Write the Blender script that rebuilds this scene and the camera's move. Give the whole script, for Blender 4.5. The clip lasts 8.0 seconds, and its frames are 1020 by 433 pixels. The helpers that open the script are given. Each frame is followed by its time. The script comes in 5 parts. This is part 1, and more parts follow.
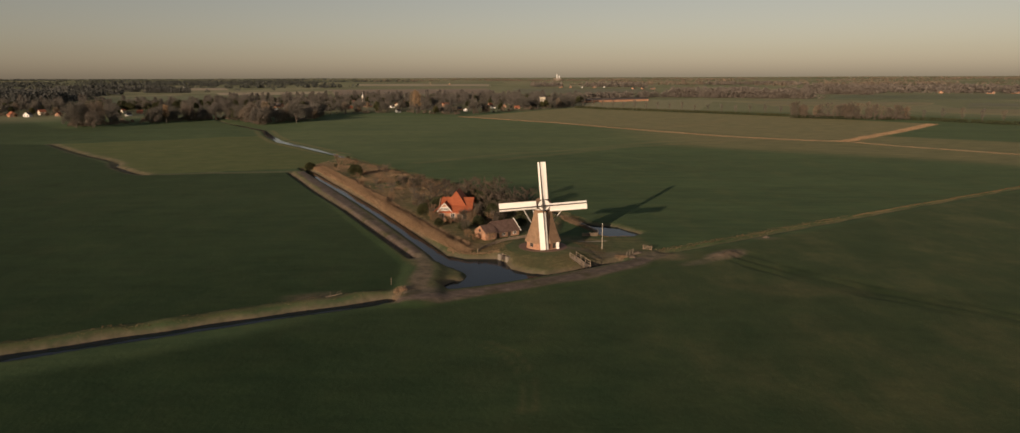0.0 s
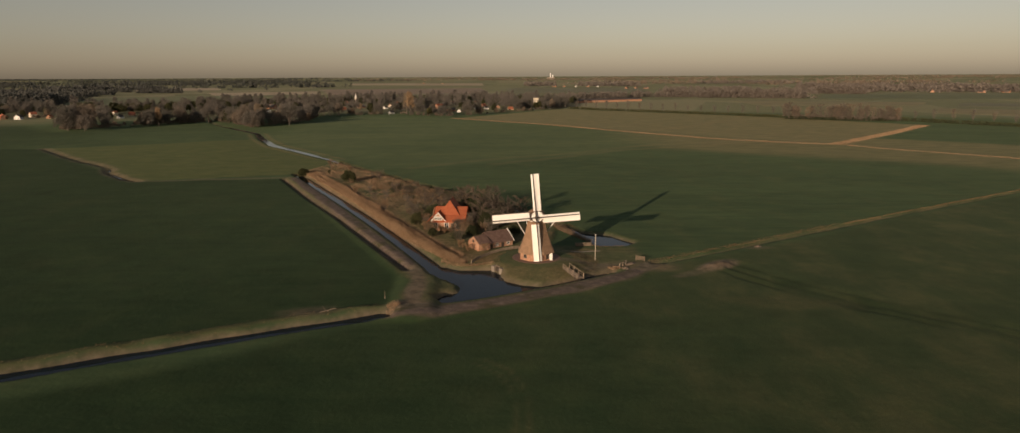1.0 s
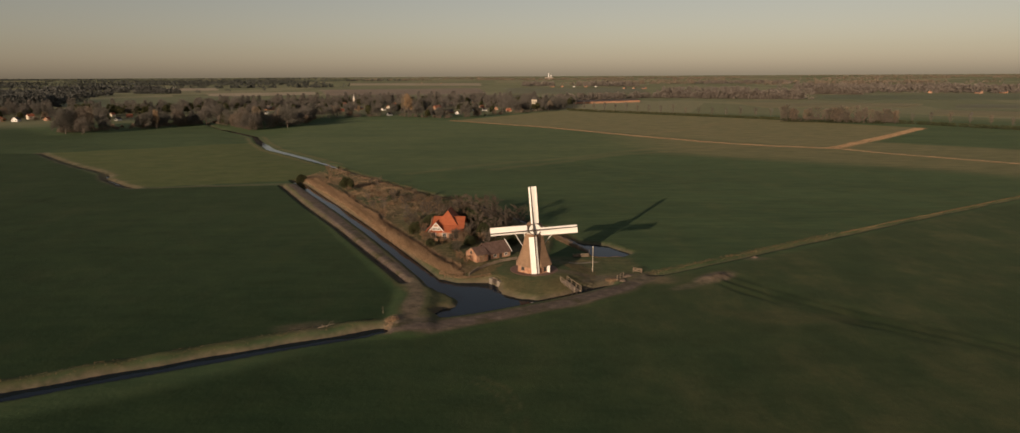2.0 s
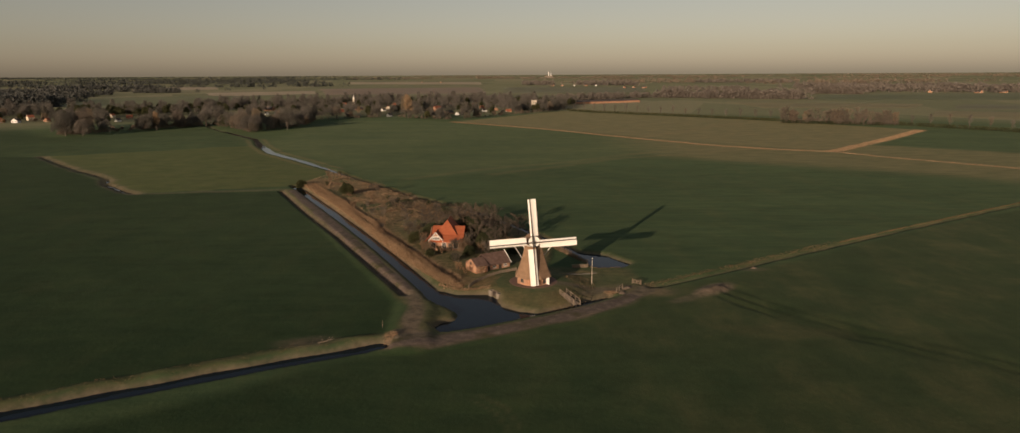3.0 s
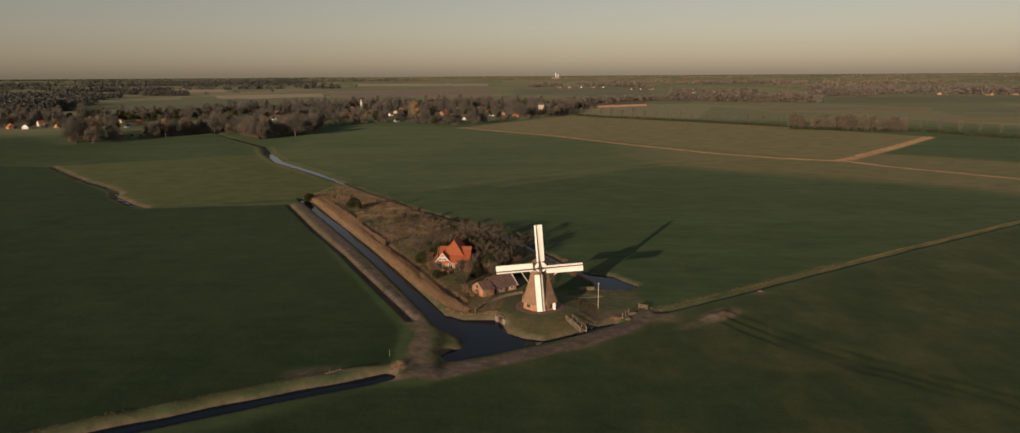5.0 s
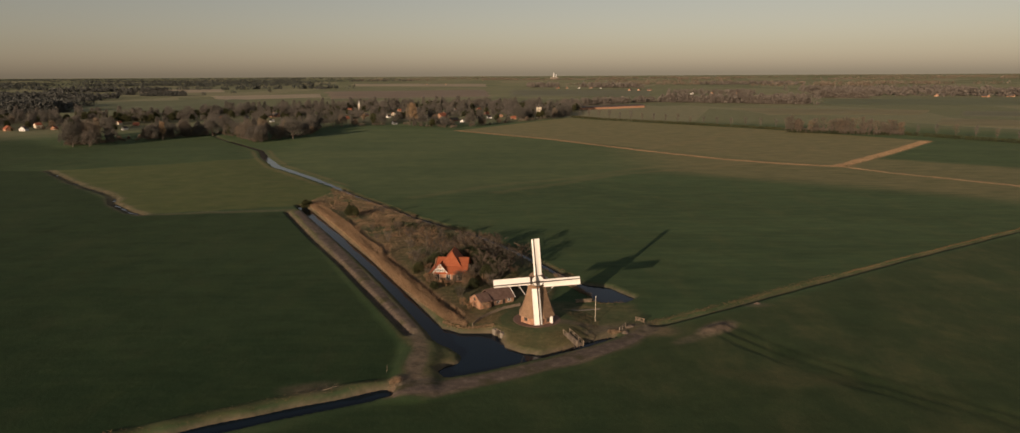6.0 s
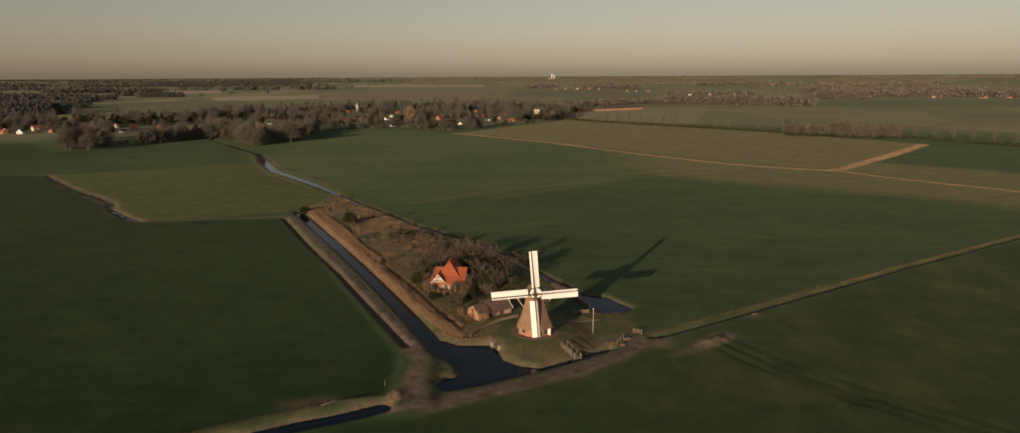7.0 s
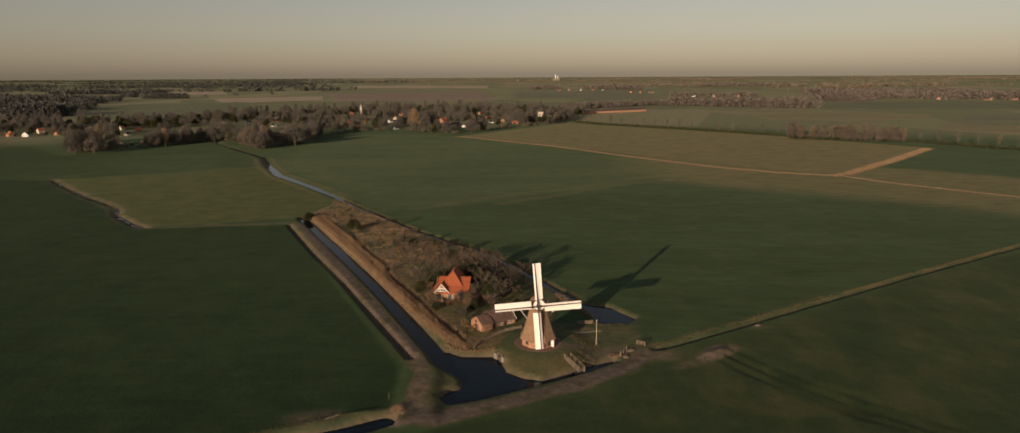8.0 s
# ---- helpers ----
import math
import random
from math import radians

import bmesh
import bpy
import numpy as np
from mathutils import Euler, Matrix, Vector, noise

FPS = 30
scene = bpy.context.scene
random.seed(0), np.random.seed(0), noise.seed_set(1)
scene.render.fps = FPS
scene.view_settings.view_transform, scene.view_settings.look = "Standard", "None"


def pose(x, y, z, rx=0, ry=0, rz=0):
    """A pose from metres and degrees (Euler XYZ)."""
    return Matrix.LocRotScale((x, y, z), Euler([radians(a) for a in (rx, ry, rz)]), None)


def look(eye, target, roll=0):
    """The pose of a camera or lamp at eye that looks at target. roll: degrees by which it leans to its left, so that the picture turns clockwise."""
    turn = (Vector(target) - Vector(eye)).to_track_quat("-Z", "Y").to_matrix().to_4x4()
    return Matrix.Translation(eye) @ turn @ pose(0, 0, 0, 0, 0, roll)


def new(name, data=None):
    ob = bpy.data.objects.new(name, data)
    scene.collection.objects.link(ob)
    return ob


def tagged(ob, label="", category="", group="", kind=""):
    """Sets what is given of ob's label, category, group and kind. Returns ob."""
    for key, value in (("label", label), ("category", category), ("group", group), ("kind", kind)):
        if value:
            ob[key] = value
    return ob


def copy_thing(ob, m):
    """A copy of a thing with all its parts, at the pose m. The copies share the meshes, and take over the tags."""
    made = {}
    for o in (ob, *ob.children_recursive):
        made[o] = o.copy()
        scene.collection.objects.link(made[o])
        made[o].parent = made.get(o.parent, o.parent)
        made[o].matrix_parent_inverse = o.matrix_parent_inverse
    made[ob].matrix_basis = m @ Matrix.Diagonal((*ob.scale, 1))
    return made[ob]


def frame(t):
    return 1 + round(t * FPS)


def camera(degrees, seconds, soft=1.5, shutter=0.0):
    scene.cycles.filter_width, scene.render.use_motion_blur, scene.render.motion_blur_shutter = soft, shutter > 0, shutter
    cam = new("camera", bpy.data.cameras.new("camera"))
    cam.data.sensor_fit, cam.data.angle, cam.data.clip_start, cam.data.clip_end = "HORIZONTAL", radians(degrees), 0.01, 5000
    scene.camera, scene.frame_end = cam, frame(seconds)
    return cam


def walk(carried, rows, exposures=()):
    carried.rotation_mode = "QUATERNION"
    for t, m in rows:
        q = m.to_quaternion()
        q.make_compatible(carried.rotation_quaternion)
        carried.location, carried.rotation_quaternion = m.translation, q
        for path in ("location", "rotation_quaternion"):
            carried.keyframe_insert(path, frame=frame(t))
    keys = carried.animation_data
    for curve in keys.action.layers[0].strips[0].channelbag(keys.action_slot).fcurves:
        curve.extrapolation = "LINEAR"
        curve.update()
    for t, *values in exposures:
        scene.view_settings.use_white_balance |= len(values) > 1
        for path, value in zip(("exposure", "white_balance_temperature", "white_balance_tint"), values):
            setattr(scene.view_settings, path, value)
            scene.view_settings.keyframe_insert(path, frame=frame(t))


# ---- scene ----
cam = camera(72.2, 8.0, soft=1.35)
PATH = [
    (0, (-7.325, -165.371, 39.772), (-7.373, -163.41, 39.382), -0.2),
    (0.5, (-7.312, -165.341, 41.197), (-7.351, -163.38, 40.806), -0.2),
    (1, (-7.168, -165.299, 42.772), (-7.199, -163.338, 42.378), -0.3),
    (1.5, (-7.089, -165.263, 44.226), (-7.115, -163.303, 43.832), -0.3),
    (3, (-6.871, -164.879, 49.048), (-6.897, -162.92, 48.647), -0.3),
    (3.5, (-6.827, -164.728, 50.496), (-6.859, -162.768, 50.094), -0.3),
    (4, (-6.816, -164.498, 51.992), (-6.857, -162.539, 51.59), -0.3),
    (4.5, (-6.735, -164.268, 53.298), (-6.782, -162.309, 52.898), -0.4),
    (6, (-6.588, -163.796, 58.026), (-6.628, -161.838, 57.625), -0.3),
    (6.5, (-6.472, -163.646, 59.418), (-6.507, -161.687, 59.018), -0.3),
    (7, (-6.488, -163.484, 60.846), (-6.523, -161.525, 60.445), -0.3),
    (7.5, (-6.566, -163.519, 62.309), (-6.605, -161.56, 61.908), -0.3),
    (8, (-6.486, -163.312, 63.542), (-6.531, -161.352, 63.142), -0.3),
]
walk(cam, [(t, look(eye, target, roll)) for t, eye, target, roll in PATH],
     exposures=[(0.0, 0.40, 7000, 19), (8.0, 0.40, 7000, 19)])

# ---- light: low sun from behind the camera, hazy evening sky ----
SUN_EL, SUN_AZ = radians(10.4), radians(206.6)
world = bpy.data.worlds.new("world")
scene.world = world
world.use_nodes = True
wn = world.node_tree.nodes
sky = wn.new("ShaderNodeTexSky")
sky.sky_type = "NISHITA"
sky.sun_disc = False
sky.sun_elevation, sky.sun_rotation = SUN_EL, SUN_AZ
sky.air_density, sky.dust_density, sky.ozone_density = 1.0, 0.85, 1.5
wn["Background"].inputs["Strength"].default_value = 0.060
hazy = wn.new("ShaderNodeHueSaturation")
hazy.inputs["Saturation"].default_value = 0.58
world.node_tree.links.new(sky.outputs[0], hazy.inputs["Color"])
# evening haze warms the whole sky
warm = wn.new("ShaderNodeMix")
warm.data_type, warm.blend_type = "RGBA", "MULTIPLY"
warm.inputs[0].default_value = 1.0
warm.inputs[7].default_value = (1.055, 1.0, 0.935, 1)
world.node_tree.links.new(hazy.outputs[0], warm.inputs[6])
world.node_tree.links.new(warm.outputs[2], wn["Background"].inputs["Color"])

sun_data = bpy.data.lights.new("sun", "SUN")
sun_data.energy, sun_data.angle, sun_data.color = 3.2, radians(0.6), (1.0, 0.80, 0.58)
sun = new("sun", sun_data)
sun_way = Vector((math.sin(SUN_AZ) * math.cos(SUN_EL), math.cos(SUN_AZ) * math.cos(SUN_EL), math.sin(SUN_EL)))
sun.matrix_world = look(sun_way * 100, (0, 0, 0))


# ---- materials ----
class Nodes:
    """A small wrapper to build node materials."""

    def __init__(self, name, rough=0.8, metal=0.0):
        self.mat = bpy.data.materials.new(name)
        self.mat.use_nodes = True
        self.tree = self.mat.node_tree
        self.bsdf = self.tree.nodes["Principled BSDF"]
        self.bsdf.inputs["Roughness"].default_value = rough
        self.bsdf.inputs["Metallic"].default_value = metal
        self.bsdf.inputs["Specular IOR Level"].default_value = 0.25
        self.coord = self.tree.nodes.new("ShaderNodeTexCoord").outputs["Object"]

    def link(self, a, b):
        self.tree.links.new(a, b)

    def scaled(self, scale, turn=0.0):
        m = self.tree.nodes.new("ShaderNodeMapping")
        m.inputs["Scale"].default_value = scale
        m.inputs["Rotation"].default_value = (0, 0, turn)
        self.link(self.coord, m.inputs["Vector"])
        return m.outputs[0]

    def noise(self, scale, detail=4, vector=None, rough=0.6):
        n = self.tree.nodes.new("ShaderNodeTexNoise")
        n.inputs["Scale"].default_value, n.inputs["Detail"].default_value = scale, detail
        n.inputs["Roughness"].default_value = rough
        self.link(vector or self.coord, n.inputs["Vector"])
        return n.outputs["Fac"]

    def ramp(self, fac, *stops):
        r = self.tree.nodes.new("ShaderNodeValToRGB")
        while len(r.color_ramp.elements) < len(stops):
            r.color_ramp.elements.new(0.5)
        for e, (p, c) in zip(r.color_ramp.elements, stops):
            e.position, e.color = p, (*c, 1) if len(c) == 3 else c
        self.link(fac, r.inputs[0])
        return r.outputs[0]

    def mix(self, fac, a, b, kind="MIX"):
        m = self.tree.nodes.new("ShaderNodeMix")
        m.data_type, m.blend_type = "RGBA", kind
        for value, socket in ((fac, m.inputs[0]), (a, m.inputs[6]), (b, m.inputs[7])):
            if hasattr(value, "is_linked"):
                self.link(value, socket)
            else:
                socket.default_value = value if isinstance(value, (int, float)) else (*value, 1)
        return m.outputs[2]

    def math(self, op, a, b=0.0):
        m = self.tree.nodes.new("ShaderNodeMath")
        m.operation = op
        for value, socket in ((a, m.inputs[0]), (b, m.inputs[1])):
            if hasattr(value, "is_linked"):
                self.link(value, socket)
            else:
                socket.default_value = value
        return m.outputs[0]

    def attr(self, name):
        a = self.tree.nodes.new("ShaderNodeAttribute")
        a.attribute_name = name
        return a.outputs["Fac"]

    def random(self, island=False):
        if island:
            return self.tree.nodes.new("ShaderNodeNewGeometry").outputs["Random Per Island"]
        return self.tree.nodes.new("ShaderNodeObjectInfo").outputs["Random"]

    def color(self, socket):
        self.link(socket, self.bsdf.inputs["Base Color"])

    def bump(self, height, strength=0.4, distance=0.05):
        b = self.tree.nodes.new("ShaderNodeBump")
        b.inputs["Strength"].default_value, b.inputs["Distance"].default_value = strength, distance
        self.link(height, b.inputs["Height"])
        self.link(b.outputs[0], self.bsdf.inputs["Normal"])


def plain(name, dark, light, scale=2.0, rough=0.8, stretch=(1, 1, 1), bump=0.3, metal=0.0, island=False):
    """Two-tone surface with grain at two scales."""
    n = Nodes(name, rough, metal)
    v = n.scaled(stretch)
    big, fine = n.noise(scale, 4, v), n.noise(scale * 9, 3, v)
    c = n.ramp(n.math("ADD", n.math("MULTIPLY", big, 0.65), n.math("MULTIPLY", fine, 0.35)), (0.32, dark), (0.68, light))
    if island:
        c = n.mix(n.random(True), c, n.mix(1.0, c, (0.55, 0.5, 0.5), "MULTIPLY"))
    n.color(c)
    if bump:
        n.bump(fine, bump, 0.03)
    return n.mat


GRASS_D, GRASS_L = (0.024, 0.060, 0.027), (0.060, 0.108, 0.048)


def ground_material():
    n = Nodes("pasture", 0.95)
    n.bsdf.inputs["Specular IOR Level"].default_value = 0.08
    n.bsdf.inputs["Sheen Roughness"].default_value = 0.6
    n.bsdf.inputs["Sheen Tint"].default_value = (0.62, 0.76, 0.40, 1)
    wide = n.noise(0.016, 6, n.scaled((0.6, 1.5, 1), radians(-34)))
    mid = n.noise(0.09, 5)
    fine = n.noise(1.3, 5, rough=0.7)
    rows = n.noise(0.35, 2, n.scaled((0.12, 1.0, 1), radians(-34)))
    g = n.ramp(wide, (0.35, GRASS_D), (0.65, GRASS_L))
    g = n.mix(n.math("MULTIPLY", n.ramp(mid, (0.45, (0, 0, 0)), (0.68, (1, 1, 1))), 0.5), g, (0.066, 0.092, 0.036))
    worn = n.noise(0.045, 6, n.scaled((1.6, 0.5, 1), radians(20)), 0.7)
    g = n.mix(n.math("MULTIPLY", n.ramp(worn, (0.52, (0, 0, 0)), (0.70, (1, 1, 1))), 0.4), g, (0.105, 0.108, 0.048))
    g = n.mix(0.28, g, n.ramp(rows, (0.35, (0.024, 0.050, 0.022)), (0.65, (0.076, 0.106, 0.046))))
    blotch = n.noise(0.036, 7, n.scaled((1.3, 0.7, 1), radians(-20)), 0.7)
    g = n.mix(n.attr("grazed"), g, n.ramp(wide, (0.32, (0.066, 0.100, 0.048)), (0.68, (0.112, 0.136, 0.062))))
    g = n.mix(n.attr("south"), g, n.ramp(blotch, (0.36, (0.016, 0.037, 0.015)), (0.5, (0.036, 0.052, 0.022)), (0.62, (0.076, 0.078, 0.035))))
    # dark field green; its mask also imitates lens vignetting towards the south-west
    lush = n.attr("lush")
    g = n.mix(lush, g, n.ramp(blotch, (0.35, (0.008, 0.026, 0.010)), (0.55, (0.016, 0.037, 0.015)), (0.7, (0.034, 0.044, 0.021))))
    # the lush mask has less of the soft sheen, darkening those fields further
    n.link(n.math("MULTIPLY", n.math("SUBTRACT", 1.0, n.math("MULTIPLY", lush, 0.75)), 0.042), n.bsdf.inputs["Sheen Weight"])
    # far country: a patchwork of fields, its colours lightened to imitate haze
    cells = n.tree.nodes.new("ShaderNodeTexVoronoi")
    cells.distance = "CHEBYCHEV"
    cells.inputs["Scale"].default_value = 1.0
    n.link(n.scaled((0.0055, 0.0022, 0), radians(38)), cells.inputs["Vector"])
    sep = n.tree.nodes.new("ShaderNodeSeparateColor")
    n.link(cells.outputs["Color"], sep.inputs[0])
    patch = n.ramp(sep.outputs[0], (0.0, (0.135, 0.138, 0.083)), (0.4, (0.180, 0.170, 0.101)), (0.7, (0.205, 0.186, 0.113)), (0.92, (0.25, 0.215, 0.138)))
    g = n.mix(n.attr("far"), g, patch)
    g = n.mix(n.attr("light"), g, n.ramp(mid, (0.3, (0.074, 0.098, 0.033)), (0.7, (0.108, 0.116, 0.045))))
    g = n.mix(n.attr("olive"), g, n.ramp(rows, (0.3, (0.165, 0.146, 0.072)), (0.7, (0.262, 0.205, 0.110))))
    rough_grass = n.ramp(n.noise(0.55, 6, rough=0.75), (0.32, (0.075, 0.058, 0.030)), (0.5, (0.19, 0.125, 0.070)), (0.68, (0.32, 0.215, 0.125)))
    g = n.mix(n.attr("garden"), g, rough_grass)
    straw = n.ramp(n.noise(0.8, 5, rough=0.7), (0.3, (0.18, 0.12, 0.062)), (0.7, (0.40, 0.27, 0.145)))
    g = n.mix(n.attr("dry"), g, straw)
    mud = n.ramp(n.noise(0.45, 6, rough=0.7), (0.3, (0.082, 0.063, 0.048)), (0.7, (0.24, 0.18, 0.135)))
    g = n.mix(n.attr("dirt"), g, mud)
    turf = n.noise(0.11, 6, n.scaled((0.75, 1.1, 1), radians(-30)), 0.7)
    g = n.mix(1.0, g, n.ramp(turf, (0.34, (0.80, 0.84, 0.81)), (0.5, (1, 1, 1)), (0.66, (1.24, 1.16, 1.10))), "MULTIPLY")
    g = n.mix(n.math("MULTIPLY", fine, 0.4), g, n.mix(1.0, g, (0.5, 0.5, 0.5), "MULTIPLY"))
    n.color(g)
    n.bump(n.math("ADD", n.math("MULTIPLY", fine, 0.6), n.math("MULTIPLY", mid, 2.5)), 0.5, 0.22)
    return n.mat


def track_material():
    n = Nodes("farm_track_soil", 0.95)
    a = n.noise(0.5, 6, rough=0.7)
    c = n.ramp(a, (0.3, (0.082, 0.063, 0.049)), (0.55, (0.145, 0.111, 0.086)), (0.75, (0.26, 0.20, 0.155)))
    g = n.noise(0.16, 4)
    c = n.mix(n.ramp(g, (0.50, (0, 0, 0)), (0.66, (1, 1, 1))), c, (0.075, 0.068, 0.030))
    n.color(c)
    n.bump(n.noise(2.5, 5, rough=0.7), 0.6, 0.12)
    return n.mat


def water_material():
    n = Nodes("canal_water", 0.05)
    n.bsdf.inputs["Base Color"].default_value = (0.005, 0.014, 0.025, 1)
    n.bsdf.inputs["IOR"].default_value = 1.33
    n.bsdf.inputs["Specular IOR Level"].default_value = 0.13
    n.bump(n.noise(1.6, 3), 0.16, 0.05)
    return n.mat


def brick_material(name, a, b, joint):
    n = Nodes(name, 0.85)
    t = n.tree.nodes.new("ShaderNodeTexBrick")
    t.inputs["Scale"].default_value = 1.0
    t.inputs["Brick Width"].default_value, t.inputs["Row Height"].default_value = 0.22, 0.065
    t.inputs["Mortar Size"].default_value = 0.008
    for key, c in (("Color1", a), ("Color2", b), ("Mortar", joint)):
        t.inputs[key].default_value = (*c, 1)
    m = n.tree.nodes.new("ShaderNodeMapping")
    m.inputs["Rotation"].default_value = (radians(90), 0, 0)
    n.link(n.coord, m.inputs["Vector"])
    n.link(m.outputs[0], t.inputs["Vector"])
    stain = n.noise(0.9, 5)
    n.color(n.mix(0.5, t.outputs["Color"], n.ramp(stain, (0.35, (0.30, 0.25, 0.22)), (0.65, (1, 1, 1))), "MULTIPLY"))
    return n.mat


def thatch_material():
    n = Nodes("thatch", 0.95)
    straws = n.noise(5.0, 5, n.scaled((3, 3, 0.35)))
    layers = n.noise(0.8, 4)
    band = n.noise(1.2, 2, n.scaled((0.1, 0.1, 2.0)))
    c = n.ramp(straws, (0.3, (0.19, 0.118, 0.072)), (0.7, (0.40, 0.258, 0.162)))
    c = n.mix(0.5, c, n.ramp(n.math("ADD", n.math("MULTIPLY", layers, 0.6), n.math("MULTIPLY", band, 0.4)), (0.35, (0.45, 0.42, 0.38)), (0.62, (1, 1, 1))), "MULTIPLY")
    n.color(c)
    n.bump(straws, 0.6, 0.06)
    return n.mat


def tile_material(name, a, b, pitch=0.3):
    n = Nodes(name, 0.82)
    w = n.tree.nodes.new("ShaderNodeTexWave")
    w.inputs["Scale"].default_value = 1.0 / pitch / 3.0
    n.link(n.coord, w.inputs["Vector"])
    stain = n.noise(1.2, 5)
    n.color(n.ramp(stain, (0.3, a), (0.7, b)))
    n.bump(w.outputs["Fac"], 0.35, 0.04)
    return n.mat


def foliage(name, dark, light, rough=0.85, uneven=0.6, thin=0.0):
    n = Nodes(name, rough)
    n.bsdf.inputs["Specular IOR Level"].default_value = 0.1
    c = n.ramp(n.noise(0.35, 3), (0.35, dark), (0.65, light))
    c = n.mix(n.math("MULTIPLY", n.random(True), uneven), c, n.mix(1.0, c, (0.45, 0.42, 0.40), "MULTIPLY"))
    r = n.ramp(n.random(), (0.0, (0.72, 0.76, 0.74)), (0.5, (1, 1, 1)), (1.0, (1.25, 1.12, 0.95)))
    c = n.mix(1.0, c, r, "MULTIPLY")
    n.color(c)
    if thin:
        # fine twigs let light through between them
        t = n.tree.nodes.new("ShaderNodeBsdfTranslucent")
        m = n.tree.nodes.new("ShaderNodeMixShader")
        m.inputs[0].default_value = thin
        n.link(c, t.inputs["Color"])
        n.link(n.bsdf.outputs[0], m.inputs[1])
        n.link(t.outputs[0], m.inputs[2])
        n.link(m.outputs[0], n.tree.nodes["Material Output"].inputs["Surface"])
    return n.mat


M_GROUND, M_TRACK, M_WATER = ground_material(), track_material(), water_material()
M_BRICK = brick_material("warm_brick", (0.42, 0.20, 0.11), (0.50, 0.26, 0.15), (0.42, 0.34, 0.26))
M_BRICK_MILL = brick_material("pale_brick", (0.50, 0.245, 0.14), (0.57, 0.30, 0.175), (0.46, 0.33, 0.24))
M_PAVER = plain("brick_paving", (0.15, 0.088, 0.066), (0.25, 0.155, 0.118), 1.5)
M_THATCH = thatch_material()
M_TILE = tile_material("orange_clay_tile", (0.29, 0.075, 0.032), (0.39, 0.115, 0.052))
M_BARNROOF = tile_material("weathered_brown_tile", (0.105, 0.062, 0.048), (0.17, 0.112, 0.088))
M_SLATE = tile_material("grey_roof", (0.075, 0.062, 0.055), (0.13, 0.11, 0.095))
M_WHITE = plain("white_paint", (0.72, 0.70, 0.64), (0.84, 0.82, 0.77), 1.2, 0.55, bump=0.1)
M_SAIL = plain("white_sailcloth", (0.76, 0.74, 0.68), (0.86, 0.84, 0.78), 0.8, 0.8, bump=0.2)
M_DARKWOOD = plain("tarred_wood", (0.035, 0.028, 0.022), (0.075, 0.060, 0.048), 2.0, 0.7)
M_GREYWOOD = plain("weathered_wood", (0.16, 0.125, 0.09), (0.34, 0.27, 0.20), 2.5, 0.85, (1, 1, 0.4))
M_BROWNWOOD = plain("brown_fence_wood", (0.11, 0.082, 0.056), (0.21, 0.16, 0.115), 2.5, 0.85, (1, 1, 0.4))
M_POST = plain("pale_post_wood", (0.38, 0.33, 0.25), (0.55, 0.48, 0.38), 2.5, 0.8, (1, 1, 0.3))
M_IRON = plain("painted_iron", (0.03, 0.03, 0.03), (0.07, 0.065, 0.06), 3, 0.5, bump=0.1)
M_CONCRETE = plain("worn_concrete", (0.16, 0.135, 0.105), (0.29, 0.25, 0.205), 1.8)
M_GLASS = plain("dark_window_glass", (0.015, 0.017, 0.02), (0.03, 0.033, 0.036), 1.0, 0.08, bump=0.0)
M_REED = plain("dry_reed", (0.26, 0.172, 0.098), (0.43, 0.30, 0.185), 0.15, 0.9, bump=0, island=True)
M_STRAW = plain("dry_grass", (0.12, 0.088, 0.045), (0.26, 0.185, 0.10), 0.5, 0.9, bump=0, island=True)
M_BARK = plain("bark", (0.075, 0.062, 0.050), (0.14, 0.115, 0.092), 2.0, 0.9, (1, 1, 0.3))
M_TWIG = foliage("bare_twigs", (0.13, 0.110, 0.088), (0.21, 0.178, 0.145))
M_GARDEN_TWIG = foliage("dark_bare_twigs", (0.102, 0.083, 0.066), (0.170, 0.140, 0.112))
# village twigs: colour greyed and lightened to stand in for haze
M_VILLAGE_TWIG = foliage("village_twigs", (0.136, 0.123, 0.107), (0.205, 0.185, 0.162), uneven=0.4, thin=0.15)
M_POPLAR = foliage("pale_poplar_twigs", (0.24, 0.185, 0.13), (0.34, 0.27, 0.195), uneven=0.3, thin=0.2)
M_SCRUB = foliage("brown_scrub", (0.185, 0.128, 0.083), (0.30, 0.212, 0.138))
M_GREENBUSH = foliage("evergreen_leaves", (0.040, 0.050, 0.025), (0.080, 0.085, 0.042))
# M_WOODS and the M_FIELD colours are lightened to imitate distance haze
M_WOODS = foliage("far_winter_wood", (0.155, 0.136, 0.116), (0.205, 0.180, 0.153), uneven=0.15, thin=0.2)
M_DARKWOODS = foliage("far_dark_wood", (0.072, 0.076, 0.070), (0.100, 0.103, 0.095), uneven=0.1)
M_FIELD_GREEN = plain("far_wheat", (0.132, 0.148, 0.074), (0.19, 0.198, 0.1), 0.012, 0.95, (1, 0.4, 1), bump=0)
M_FIELD_PALE = plain("far_stubble", (0.33, 0.26, 0.175), (0.46, 0.37, 0.25), 0.012, 0.95, (0.4, 1.5, 1), bump=0)
M_FIELD_BROWN = plain("far_plough", (0.23, 0.175, 0.122), (0.31, 0.232, 0.16), 0.012, 0.95, (0.4, 1.5, 1), bump=0)
